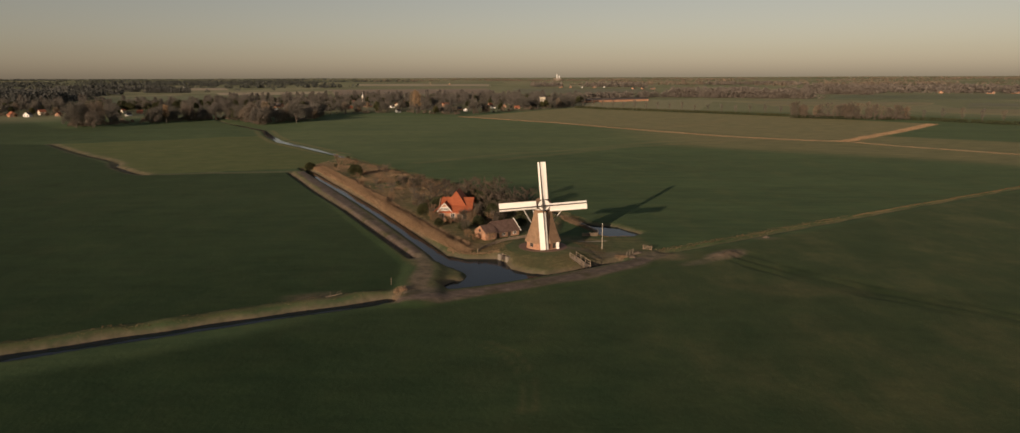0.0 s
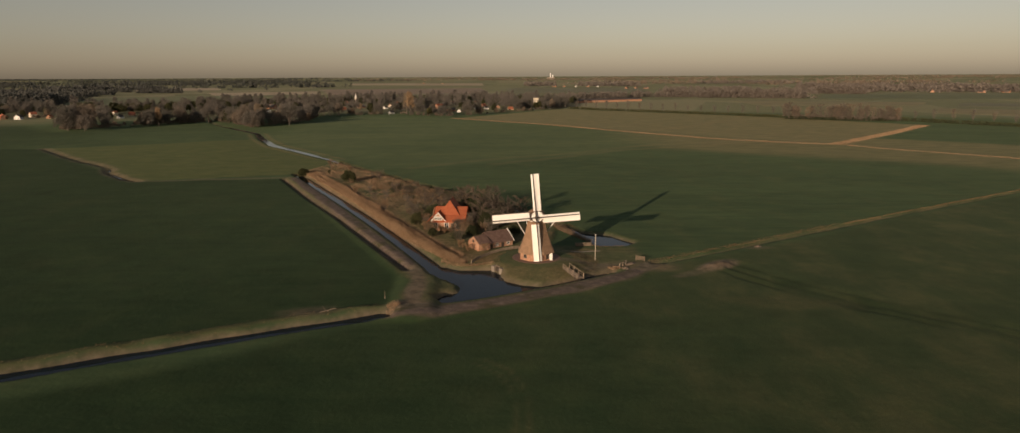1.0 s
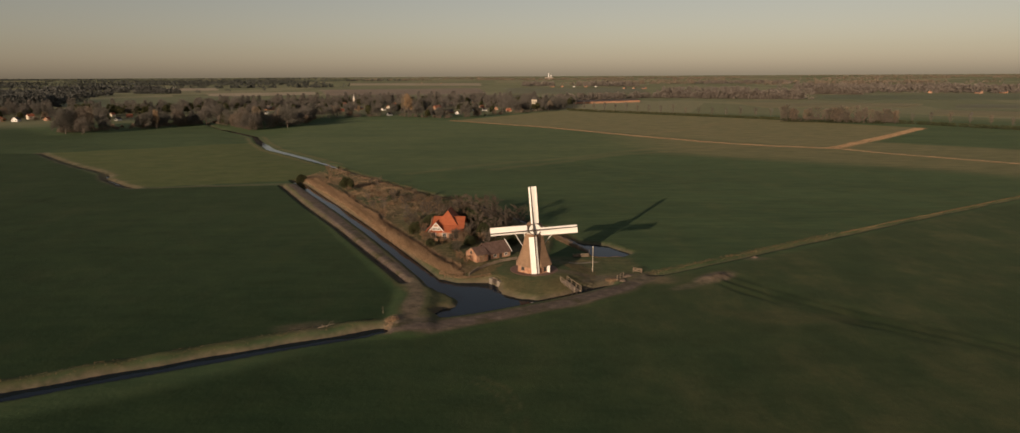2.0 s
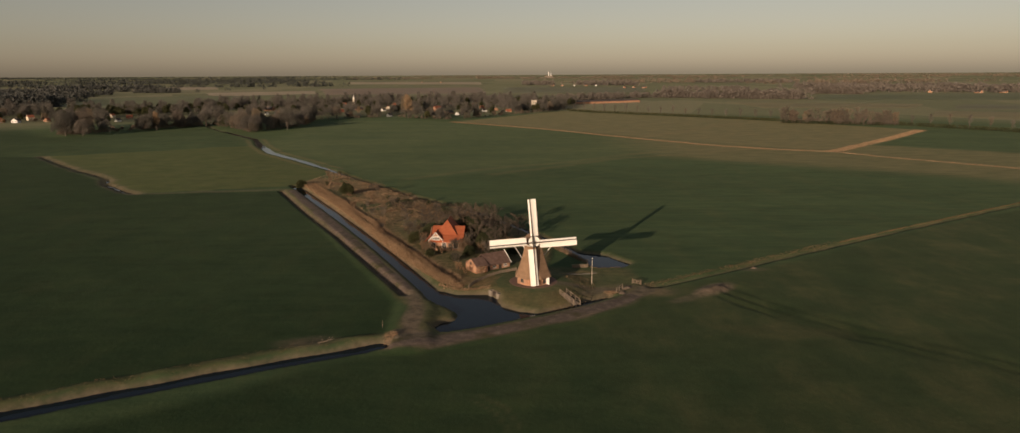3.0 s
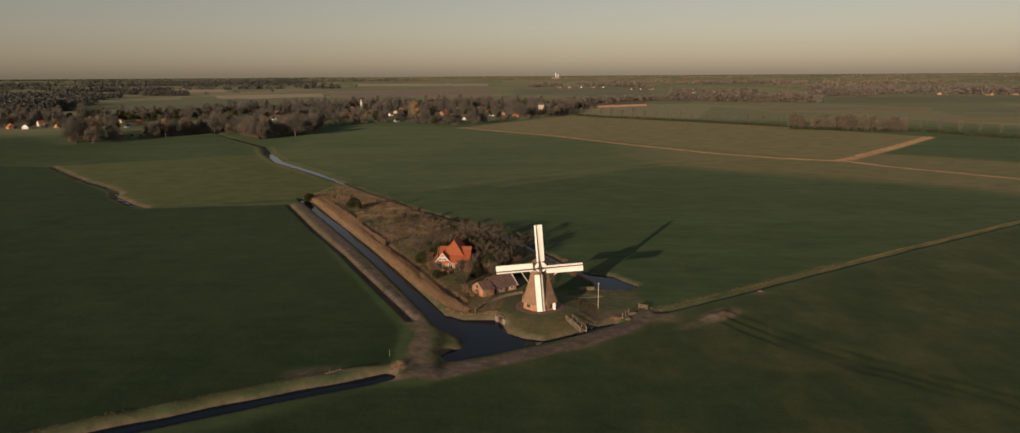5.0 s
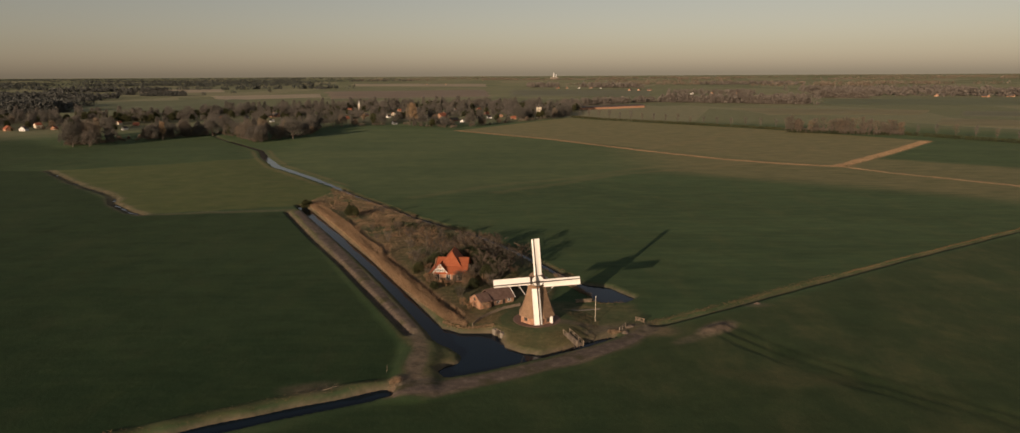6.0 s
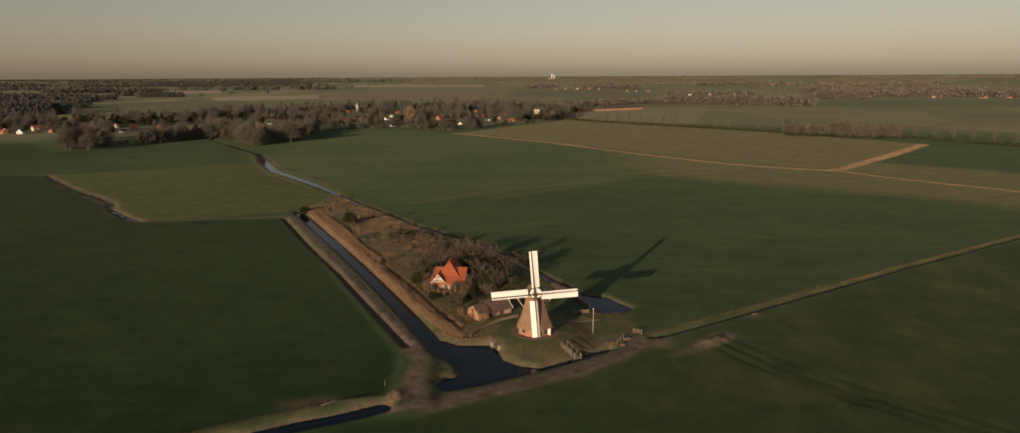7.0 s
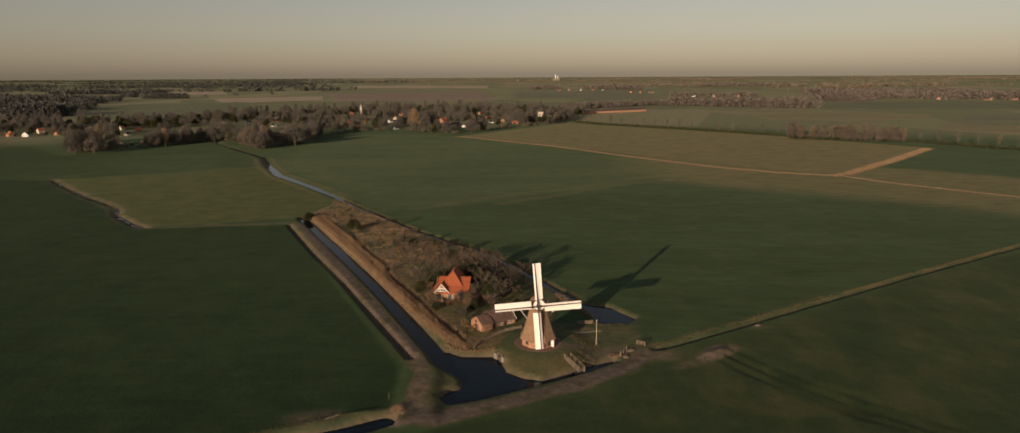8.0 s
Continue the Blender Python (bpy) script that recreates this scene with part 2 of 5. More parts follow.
M_FIELD_DULL = plain("far_pasture", (0.158, 0.16, 0.092), (0.218, 0.206, 0.118), 0.012, 0.95, (0.5, 1.2, 1), bump=0)
M_FIELD_OLIVE = plain("far_olive_pasture", (0.205, 0.185, 0.092), (0.285, 0.242, 0.125), 0.012, 0.95, (0.5, 1.2, 1), bump=0)
M_RENDER = plain("cream_render", (0.55, 0.47, 0.36), (0.74, 0.66, 0.52), 0.6)
M_REDROOF = plain("village_red_tiles", (0.26, 0.085, 0.045), (0.38, 0.14, 0.08), 1.0)
M_SOIL = plain("dug_soil", (0.11, 0.082, 0.06), (0.27, 0.205, 0.15), 1.2)
M_STACK = plain("pale_stack", (0.75, 0.72, 0.68), (0.85, 0.83, 0.80), 0.02, 1.0, bump=0)


# ---- mesh helpers ----
def mesh_ob(name, verts, faces, material, parent=None, label="", smooth=False):
    me = bpy.data.meshes.new(name)
    me.from_pydata(verts, [], faces)
    me.materials.append(material)
    if smooth:
        me.polygons.foreach_set("use_smooth", [True] * len(me.polygons))
    ob = new(name, me)
    if parent:
        ob.parent = parent
    if label:
        ob["label"] = label
    return ob


def part(name, bm, material, parent=None, label="", smooth=False):
    me = bpy.data.meshes.new(name)
    bmesh.ops.recalc_face_normals(bm, faces=bm.faces)
    bm.to_mesh(me)
    bm.free()
    me.materials.append(material)
    if smooth:
        me.polygons.foreach_set("use_smooth", [True] * len(me.polygons))
    ob = new(name, me)
    if parent:
        ob.parent = parent
    if label:
        ob["label"] = label
    return ob


def thing(name, m, label, category, group="", kind=""):
    ob = new(name)
    ob.matrix_world = m
    return tagged(ob, label, category, group, kind)


def box(bm, x0, x1, y0, y1, z0, z1):
    v = [bm.verts.new((x, y, z)) for x in (x0, x1) for y in (y0, y1) for z in (z0, z1)]
    for f in ((0, 1, 3, 2), (4, 6, 7, 5), (0, 4, 5, 1), (2, 3, 7, 6), (0, 2, 6, 4), (1, 5, 7, 3)):
        bm.faces.new([v[i] for i in f])
    return bm


def beam(bm, a, b, w, h, w1=None, h1=None):
    """A squared timber from a to b, w wide and h deep, tapering to w1, h1."""
    a, b = Vector(a), Vector(b)
    w1, h1 = w1 or w, h1 or h
    d = (b - a).normalized()
    side = d.cross(Vector((0, 0, 1)))
    side = side.normalized() if side.length > 0.05 else Vector((1, 0, 0))
    up = side.cross(d)
    ring = []
    for p, ww, hh in ((a, w, h), (b, w1, h1)):
        ring.append([bm.verts.new(p + side * sx * ww / 2 + up * sz * hh / 2) for sx, sz in ((-1, -1), (1, -1), (1, 1), (-1, 1))])
    bm.faces.new(ring[0][::-1])
    bm.faces.new(ring[1])
    for i in range(4):
        bm.faces.new((ring[0][i], ring[0][(i + 1) % 4], ring[1][(i + 1) % 4], ring[1][i]))
    return bm


def lathe(bm, profile, n=8, turn=0.0, cx=0.0, cy=0.0):
    """Rings of n corners along a profile of (radius, z), capped."""
    rings = []
    for r, z in profile:
        rings.append([bm.verts.new((cx + r * math.cos(turn + math.tau * i / n), cy + r * math.sin(turn + math.tau * i / n), z)) for i in range(n)])
    for a, b in zip(rings, rings[1:]):
        for i in range(n):
            bm.faces.new((a[i], a[(i + 1) % n], b[(i + 1) % n], b[i]))
    bm.faces.new(rings[0][::-1])
    bm.faces.new(rings[-1])
    return bm


def stick(bm, a, b, r0, r1, n=6):
    a, b = Vector(a), Vector(b)
    q = (b - a).to_track_quat("Z", "Y")
    rings = [[bm.verts.new(p + q @ Vector((r * math.cos(math.tau * i / n), r * math.sin(math.tau * i / n), 0))) for i in range(n)] for p, r in ((a, r0), (b, r1))]
    for i in range(n):
        bm.faces.new((rings[0][i], rings[0][(i + 1) % n], rings[1][(i + 1) % n], rings[1][i]))
    bm.faces.new(rings[0][::-1])
    bm.faces.new(rings[1])
    return bm


def wedge(bm, section, y0, y1):
    """A prism: the section, corners (x, z), drawn from y0 to y1."""
    a = [bm.verts.new((x, y0, z)) for x, z in section]
    b = [bm.verts.new((x, y1, z)) for x, z in section]
    bm.faces.new(a[::-1])
    bm.faces.new(b)
    k = len(section)
    for i in range(k):
        bm.faces.new((a[i], a[(i + 1) % k], b[(i + 1) % k], b[i]))
    return bm


# ---- the land: one sheet, shaped by its ditches, banks and tracks ----
def to_line(px, py, line):
    """The distance of points from a polyline."""
    best = np.full(px.shape, 1e9)
    for (ax, ay), (bx, by) in zip(line, line[1:]):
        dx, dy = bx - ax, by - ay
        t = np.clip(((px - ax) * dx + (py - ay) * dy) / (dx * dx + dy * dy), 0, 1)
        best = np.minimum(best, np.hypot(px - ax - t * dx, py - ay - t * dy))
    return best


def inside(px, py, poly):
    hit = np.zeros(px.shape, bool)
    for (ax, ay), (bx, by) in zip(poly, poly[1:] + poly[:1]):
        hit ^= ((ay > py) != (by > py)) & (px < (bx - ax) * (py - ay) / (by - ay + 1e-12) + ax)
    return hit


def to_poly(px, py, poly):
    """Signed distance from a closed outline, negative within."""
    d = to_line(px, py, poly + poly[:1])
    return np.where(inside(px, py, poly), -d, d)


def ease(x, a, b):
    t = np.clip((x - a) / (b - a), 0, 1)
    return t * t * (3 - 2 * t)


def wobble(x, y, scale, seed):
    """Smooth noise of about -1 to 1, from a few crossed waves."""
    rng = np.random.RandomState(seed)
    out = np.zeros(np.shape(x))
    for _ in range(7):
        a, p, k = rng.uniform(0, math.tau, 2).tolist() + [rng.uniform(0.6, 2.0)]
        out = out + np.sin((x * math.cos(a) + y * math.sin(a)) * k / scale + p)
    return out / 3.5


CANAL = [(-107.5, 146), (-97, 126), (-79.5, 93.3), (-60, 56.5), (-45, 27), (-34, 4), (-26, -13)]
BASIN = [(-28.5, -13), (-26.5, -17.5), (-22.5, -20.8), (-19.9, -24.9), (-20.4, -28), (-22.9, -29.8), (-24.2, -32.7), (-21.9, -35.8), (-14.8, -33.4),
         (-7, -28.7), (2.7, -22.9), (7.9, -19.6), (14.1, -15.2), (13.4, -13.2), (7.5, -16.3), (2.9, -20.2), (-2.9, -23.9), (-7, -22.7),
         (-10.6, -19.4), (-11.7, -14.3), (-13.7, -11.1), (-21.2, -11.1), (-25, -8)]
EAST = [(-102, 193), (-93.9, 179.5), (-70.8, 145.8), (-52, 119.3), (-36.3, 100), (-22.8, 85.5), (-10.5, 64.9), (-0.1, 43.6), (7.5, 30)]
POND = [(5, 33), (11, 26.5), (17.5, 23.8), (22.7, 14.5), (19.5, 10), (14.2, 9.4), (11.6, 11.5), (12.0, 15.0), (9.0, 22)]
FAR_CANAL = [(-101, 191), (-106, 200), (-131, 237), (-167, 285), (-193, 335), (-214, 383), (-266, 452), (-299, 500), (-330, 560)]
LEFT_DITCH = [(-303, 264), (-265, 224), (-245, 204), (-219, 181), (-206, 168), (-197, 152), (-177, 131), (-169, 124.3)]
NEAR_DITCH = [(-140, -105.8), (-84, -69.9), (-52, -52.5), (-33, -43.1)]
DIKE_DITCH = [(-108.9, 130.3), (-86, 86.3), (-63, 43.6), (-49.1, 16.7), (-40.7, 0.6), (-32.6, -14.9)]
RIGHT_DITCH = [(24, -8), (41.5, 3.2), (87.8, 34.5), (123.6, 58.4), (179.4, 94.4), (330, 192)]
DIKE_TRACK = [(-103.5, 129), (-80, 83), (-51, 25.2), (-36.4, -4), (-30.2, -17), (-28.6, -25), (-28.4, -33), (-27, -43)]
FRONT_ROAD = [(-31, -44), (-24, -43), (-11, -36.5), (2, -29), (10, -23.5), (17, -17), (22, -10.5)]
NEAR_BANK = [(-140, -101.2), (-86, -66.5), (-54, -48.5), (-42, -42.5), (-31, -38.8)]
OCHRE = [(-77, 562), (18, 461), (87, 363), (124, 317), (158, 288), (190, 274)]
OCHRE_R = [(190, 274), (209, 242), (247, 196), (330, 110)]
OCHRE_UP = [(190, 274), (262, 352), (332, 432)]
LIGHT_FIELD = [(-303, 262), (-243, 293), (-196, 331), (-178, 300), (-104, 190), (-106, 146), (-114, 142), (-169.6, 124.3), (-197, 152), (-219, 181), (-265, 224)]
OLIVE_FIELD = [(-77, 564), (190, 275), (338, 437), (257, 548), (178, 634), (86, 720), (52, 772)]
GARDEN = [(-107, 149), (-101, 188), (-70, 144), (-36, 98), (-12, 65), (-2, 44), (3, 32), (0, 8), (-9, 2), (-14, -8.5), (-25, -5), (-34, 10), (-60, 61)]
GARDEN_DITCH = [(-77, 113), (-71, 96), (-61, 76), (-53.5, 66), (-51, 53), (-42.5, 37), (-33.5, 19), (-25.5, 3), (-21.5, -4)]
LAWN = [(-70, 98), (-62, 104), (-54, 100), (-54.5, 88), (-62, 80)]
OLIVE_STRIP = [(88, 380), (140, 441), (207, 531)]
PALE_STREAK = [(-20, 180), (11, 205), (52, 245), (94, 263), (127, 283), (150, 292)]
GRAZED = [(-75, 158), (-20, 180), (11, 205), (52, 245), (94, 263), (127, 283), (124, 317), (18, 461), (-77, 562), (-95, 580), (-190, 600), (-215, 480), (-190, 330), (-105, 200)]
LEFT_FIELD = [(-32.6, -14.9), (-31, -37), (-86, -66), (-160, -110), (-600, -110), (-600, 300), (-303, 262), (-169, 124), (-109, 130)]
REED_LINE = [(-105.0, 146.5), (-95, 127.5), (-77.2, 95.5), (-58, 57.5), (-42.8, 26.5), (-32, 5.5), (-25.5, -5.5), (-20.8, -9.2)]
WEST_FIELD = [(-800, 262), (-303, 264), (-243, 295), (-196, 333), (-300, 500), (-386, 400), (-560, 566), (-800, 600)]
MILL = (-3.6, -7.3)
WATER_Z = -0.8


def rise(r):
    """Lifts the far ground to fit the camera's view: horizon nearly level with the eye."""
    r = np.clip(r, 0, 4930)
    way = 1800 - 3150 * np.log(1 - np.maximum(r - 1800, 0) / 3150)
    return np.where(r > 1800, 52 * (1 - r / way), 0)


def fold(x, y):
    """Where a point of the flat country goes on the raised ground, to fit the camera's view: x, y and the scale there.
    """
    r = math.hypot(x + 6.5, y + 164)
    if r < 1800:
        return x, y, 1.0
    k = (1800 + 3150 * (1 - math.exp((1800 - r) / 3150))) / r
    return (x + 6.5) * k - 6.5, (y + 164) * k - 164, k


def land(x, y):
    """Height of the ground and its masks at points."""
    r = np.hypot(x, y)
    h = wobble(x, y, 30, 3) * 0.10 + wobble(x, y, 7, 4) * 0.04
    wob = wobble(x, y, 3.0, 5) * 0.25
    garden = 1 - ease(to_poly(x, y, GARDEN) + wob, -0.6, 0.8)
    h += garden * (0.45 + wobble(x, y, 3.0, 6) * 0.12)
    d_track = to_line(x, y, DIKE_TRACK)
    h += 0.55 * (1 - ease(d_track, 3.0, 5.2))
    d_road = to_line(x, y, FRONT_ROAD)
    h += 0.25 * (1 - ease(d_road, 2.8, 4.4))
    d_bank = to_line(x, y, NEAR_BANK)
    h += 0.36 * (1 - ease(d_bank, 0.5, 2.0)) * (1 + 0.5 * wobble(x, y, 2.0, 9))
    rm = np.hypot(x - MILL[0], y - MILL[1])
    mound = 1.30 - 1.45 * ease(rm, 6.0, 17.0)
    h = 0.5 * (h + mound + np.sqrt((h - mound) ** 2 + 0.02))  * (rm < 17) + h * (rm >= 17)
    d_right = to_line(x, y, RIGHT_DITCH)
    north = y - (x * 0.645 - 22.6)
    heap = np.hypot(((x - 37.5) * 0.72 + (y + 10) * 0.70) / 7.5, ((x - 37.5) * 0.70 - (y + 10) * 0.72) / 2.8)
    h += 0.9 * (1 - ease(heap, 0.2, 1.0))
    # water and ditches: bank slope, then bed
    d_far = to_line(x, y, FAR_CANAL)
    h -= 0.62 * (1 - ease(d_far, 5, 34)) * ease(y, 190, 240) * (1 - ease(y, 440, 520))
    d = to_line(x, y, CANAL) - 2.05 + wob * 0.3
    d = np.minimum(d, to_poly(x, y, BASIN) + wob * 0.8)
    d = np.minimum(d, to_line(x, y, EAST) - 1.5 + wob)
    d = np.minimum(d, to_poly(x, y, POND) + wob)
    d = np.minimum(d, d_far - 1.6 - 0.5 * ease(y, 230, 320) + 0.9 * ease(y, 325, 385) + wob)
    d_main = d
    d_left = to_line(x, y, LEFT_DITCH)
    d = np.minimum(d, d_left - 0.9 + wob * 2)
    d = np.minimum(d, to_line(x, y, NEAR_DITCH) - 2.15 + wob)
    ramp = ease(d, -0.2, 0.9)
    h = np.where(d < 0.9, (WATER_Z - 0.15) * (1 - ramp) + h * ramp, h)
    h = np.where(d < -0.2, WATER_Z - 0.15 - 0.7 * ease(-d, 0.2, 1.2), h)
    dd = to_line(x, y, DIKE_DITCH)
    h -= 1.0 * (1 - ease(dd, 0.25, 1.3))
    d_gd = to_line(x, y, GARDEN_DITCH)
    h -= 0.9 * (1 - ease(d_gd + wob, 0.2, 1.2))
    h -= 1.0 * (1 - ease(d_right, 0.35, 1.15))
    trench = to_line(x, y, [(40.2, -10.9), (49.3, -26.3), (58.1, -36.3), (90, -68)])
    h -= (0.42 * (1 - ease(trench + wob * 2.5, 0.3, 2.0)) + 0.30 * (1 - ease(np.abs(trench - 3.6) + wob * 2.5, 0.2, 1.7))) * (0.65 + 0.5 * wobble(x, y, 4.0, 33))
    h += rise(np.hypot(x + 6.5, y + 164))
    m = {}
    skirt = ease(rm, 7.6, 10) * (1 - ease(rm, 15.5, 19)) * (y < MILL[1] + 3) * (y > x * 0.58 - 26)
    yard = 1 - ease(to_poly(x, y, [(-13, -12), (-2, -24), (8, -17), (24, -9), (22, 8), (10, 8), (0, 10), (-10, 2)]) + wob * 3, -2, 1.5)
    verge = (1 - ease(d_track, 6.5, 8.5)) * (1 - ease(d_main, 6.0, 7.5))
    reeds = to_line(x, y, REED_LINE)
    lawn = 1 - ease(to_poly(x, y, LAWN) + wob * 5, -2.0, 1.5)
    # garden mask weakened near the farmhouse: darker ground imitates tree shade
    m["garden"] = np.clip(np.maximum.reduce([garden * (1 - 0.6 * ease(wobble(x, y, 7, 51), 0.25, 0.8)) * (1 - 0.75 * lawn) * (1 - 0.45 * (1 - ease(y, 42, 74)) * ease(reeds, 5, 9)), 0.34 * skirt * (1 + 1.5 * wob), 0.30 * yard * (1 + 1.5 * wob), 0.34 * verge * (1 + wob)]), 0, 1) * (d > -0.3)
    m["dirt"] = np.clip(np.maximum.reduce([
        1 - ease(d_track + wob * 2.5, 1.0, 2.6), 1 - ease(d_road + wob * 3, 1.6, 3.4),
        1 - ease(np.hypot((x + 27.5) / 4.6, (y + 40) / 5.0) + wob, 0.5, 1.2),
        0.4 * (1 - ease(np.hypot((x - 20.5) / 9.5, (y + 11) / 5.5) + wob * 1.4, 0.55, 1.2)),
        0.85 * (1 - ease(to_line(x, y, [(0, -9), (8, -9.5), (16, -10.5)]) + wob * 2, 0.8, 1.8)),
        0.65 * (1 - ease(to_line(x, y, [(8, -13.5), (14, -11.5), (19, -8)]) + wob * 3, 1.0, 2.8)),
        0.8 * (1 - ease(dd, 0.6, 1.6)), 0.7 * (1 - ease(d_gd, 0.5, 1.4)), 0.75 * (1 - ease(d_left + wob * 3, 2.0, 5.0)), 0.4 * (1 - ease(to_line(x, y, [(-169, 122), (-140, 128), (-109, 134)]) + wob * 4, 0.8, 3.5)), 0.55 * (1 - ease(np.hypot((x + 46) / 7.0, (y + 42.5) / 4.0) + wob, 0.3, 1.1)), 0.7 * (1 - ease(d, 0.2, 0.9)),
        1.0 * (1 - ease(heap + wob * 0.5, 0.6, 1.3)), 0.5 * (1 - ease(np.hypot((x - 53) / 5.0, (y - 7) / 2.2) + wob, 0.3, 1.1)), 0.5 * (1 - ease(to_line(x, y, [(36, -12), (30, -16.5), (27, -18.5)]) + wob * 3, 0.6, 2.6)), 0.5 * (1 - ease(d_right, 0.4, 1.2))]), 0, 1)
    edge = 1 - ease(np.abs(d_main - 1.2), 0.3, 1.2)
    m["dry"] = np.clip(np.maximum.reduce([
        0.6 * garden * (1 - ease(reeds + wob * 2, 3.0, 6.5)), 0.45 * garden * ease(wobble(x, y, 4.5, 53), 0.15, 0.7) * ease(y, 60, 95),
        0.62 * (1 - ease(np.hypot((x - 20.5) / 8.5, (y + 11.5) / 4.5) + wob * 2, 0.4, 1.1)) * (0.8 + 0.3 * wobble(x, y, 2.0, 67)),
        0.07 * ease(rm, 7.2, 9.5) * (1 - ease(rm, 15, 18)) * (y < MILL[1] + 2) * (1 + 2 * wob), 0.16 * (1 - ease(d_bank + wob * 2, 0.4, 2.2)), 0.1 * edge * (r < 120) * (1 + wob) * (0.5 + 0.5 * (y < 0)),
        0.35 * (1 - ease(np.hypot((x - 20.5) / 8, (y + 10) / 4.5) + wob * 2, 0.4, 1.1)),
        0.5 * (1 - ease(np.abs(north - 1.6) + wob * 3, 0.1, 0.9)) * (1 - ease(d_right, 3.0, 5.0)) * (0.6 + 0.4 * wobble(x, y, 6, 61)),
        0.55 * (1 - ease(to_line(x, y, [(3.5, 2.0), (9, 5.5), (12, 3.5)]) + wob * 2, 0.4, 1.2)),
        1 - ease(to_line(x, y, OCHRE) + wob * 3, 1.8, 4.0), 0.7 * (1 - ease(to_line(x, y, OCHRE_R) + wob * 3, 1.5, 3.5)),
        0.7 * (1 - ease(to_line(x, y, OCHRE_UP) + wob * 4, 3.0, 6.0)),
        0.16 * (1 - ease(to_line(x, y, [(-59, 165), (-23, 201), (20, 226), (71, 272), (132, 301)]) + wob * 4, 1.0, 6.0)),
        0.45 * (1 - ease(np.abs(d_far - 6.0) + wob * 2, 0.4, 2.2)) * ease(y, 195, 215) * (1 - ease(y, 370, 400)),
        0.4 * (1 - ease(to_line(x, y, [(86, 712), (176, 628), (255, 542), (331, 494)]), 1.5, 5)), 0.09 * (1 - ease(to_line(x, y, [(-14.2, -65.6), (-10.6, -69.2), (-8.7, -73.7), (-7.7, -79.8), (-8.1, -86.9)]) + wob * 1.5, 0.1, 0.5)),
        0.09 * (1 - ease(to_line(x, y, [(-13.0, -64.0), (-9.0, -68.0), (-6.9, -73.7), (-6.0, -79.8), (-6.5, -86.9)]) + wob * 1.5, 0.1, 0.5)),
        0.10 * (1 - ease(np.hypot((x - 44) / 11, (y + 37) / 9) + wob * 2 + wobble(x, y, 3.0, 71) * 0.4, 0.2, 1.1)), 0.22 * (1 - ease(to_line(x, y, OLIVE_STRIP) + wob * 4, 2, 9)), 0.2 * (1 - ease(to_line(x, y, PALE_STREAK) + wob * 4, 1, 6))]), 0, 1)
    meadow = 1 - ease(north + wobble(x, y, 20, 41) * 2, -7, -1)
    east = ease(x + wobble(x, y, 15, 47) * 8, -60, 30)
    m["south"] = 0.75 * meadow * east
    m["grazed"] = 0.9 * (1 - ease(to_poly(x, y, GRAZED) + wobble(x, y, 12, 43) * 5, -16, 5)) * (0.8 + 0.2 * wobble(x, y, 35, 44))
    # vignetting put into the colour: left field and western meadow darken to the south-west
    crop_vignette = (1 - ease(to_poly(x, y, LEFT_FIELD) + wob * 3, -2.5, 1.0)) * (0.97 - 0.30 * ease(y, -70, 60)) * (1 - 0.30 * ease(x + wobble(x, y, 25, 49) * 8, -190, -60))
    # lush also darkens a band along the trench and the west of WEST_FIELD
    m["lush"] = np.clip(np.maximum.reduce([crop_vignette, 0.72 * meadow * (1 - east) * (1 - crop_vignette), 0.34 * (1 - ease(np.abs(trench - 1.8) + wob * 4, 0.3, 2.6)),
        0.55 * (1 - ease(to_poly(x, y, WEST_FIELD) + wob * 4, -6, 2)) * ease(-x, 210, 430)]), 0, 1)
    m["light"] = 1 - ease(to_poly(x, y, LIGHT_FIELD) + wob * 4, -1.5, 1.5)
    right = ease(x * 0.62 + y * 0.78 + wobble(x, y, 25, 11) * 9, 228, 268) * (1 - ease(to_line(x, y, OCHRE[2:-1] + OCHRE_R), 80, 130)) * ease(x, 40, 110) * (1 - ease(x * 0.62 + y * 0.78, 380, 400))
    m["olive"] = np.clip((1 - ease(to_poly(x, y, OLIVE_FIELD), -2, 2)) + 0.8 * right * (to_poly(x, y, OLIVE_FIELD) > 0), 0, 1)
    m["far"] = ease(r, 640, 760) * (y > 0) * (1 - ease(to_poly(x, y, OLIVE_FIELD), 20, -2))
    return h, m


def ground_z(x, y):
    return float(land(np.array([float(x)]), np.array([float(y)]))[0][0])


def steps(*spans):
    """Grid lines: spans of (from, to, step)."""
    out = []
    for a, b, s in spans:
        out += np.arange(a, b - s * 0.5, s).tolist()
    return out


def outward(start, end, first, grow):
    out, s, p = [], first, start
    while abs(p) < abs(end):
        p += math.copysign(s, end)
        s *= grow
        out.append(p)
    out[-1] = end
    return out


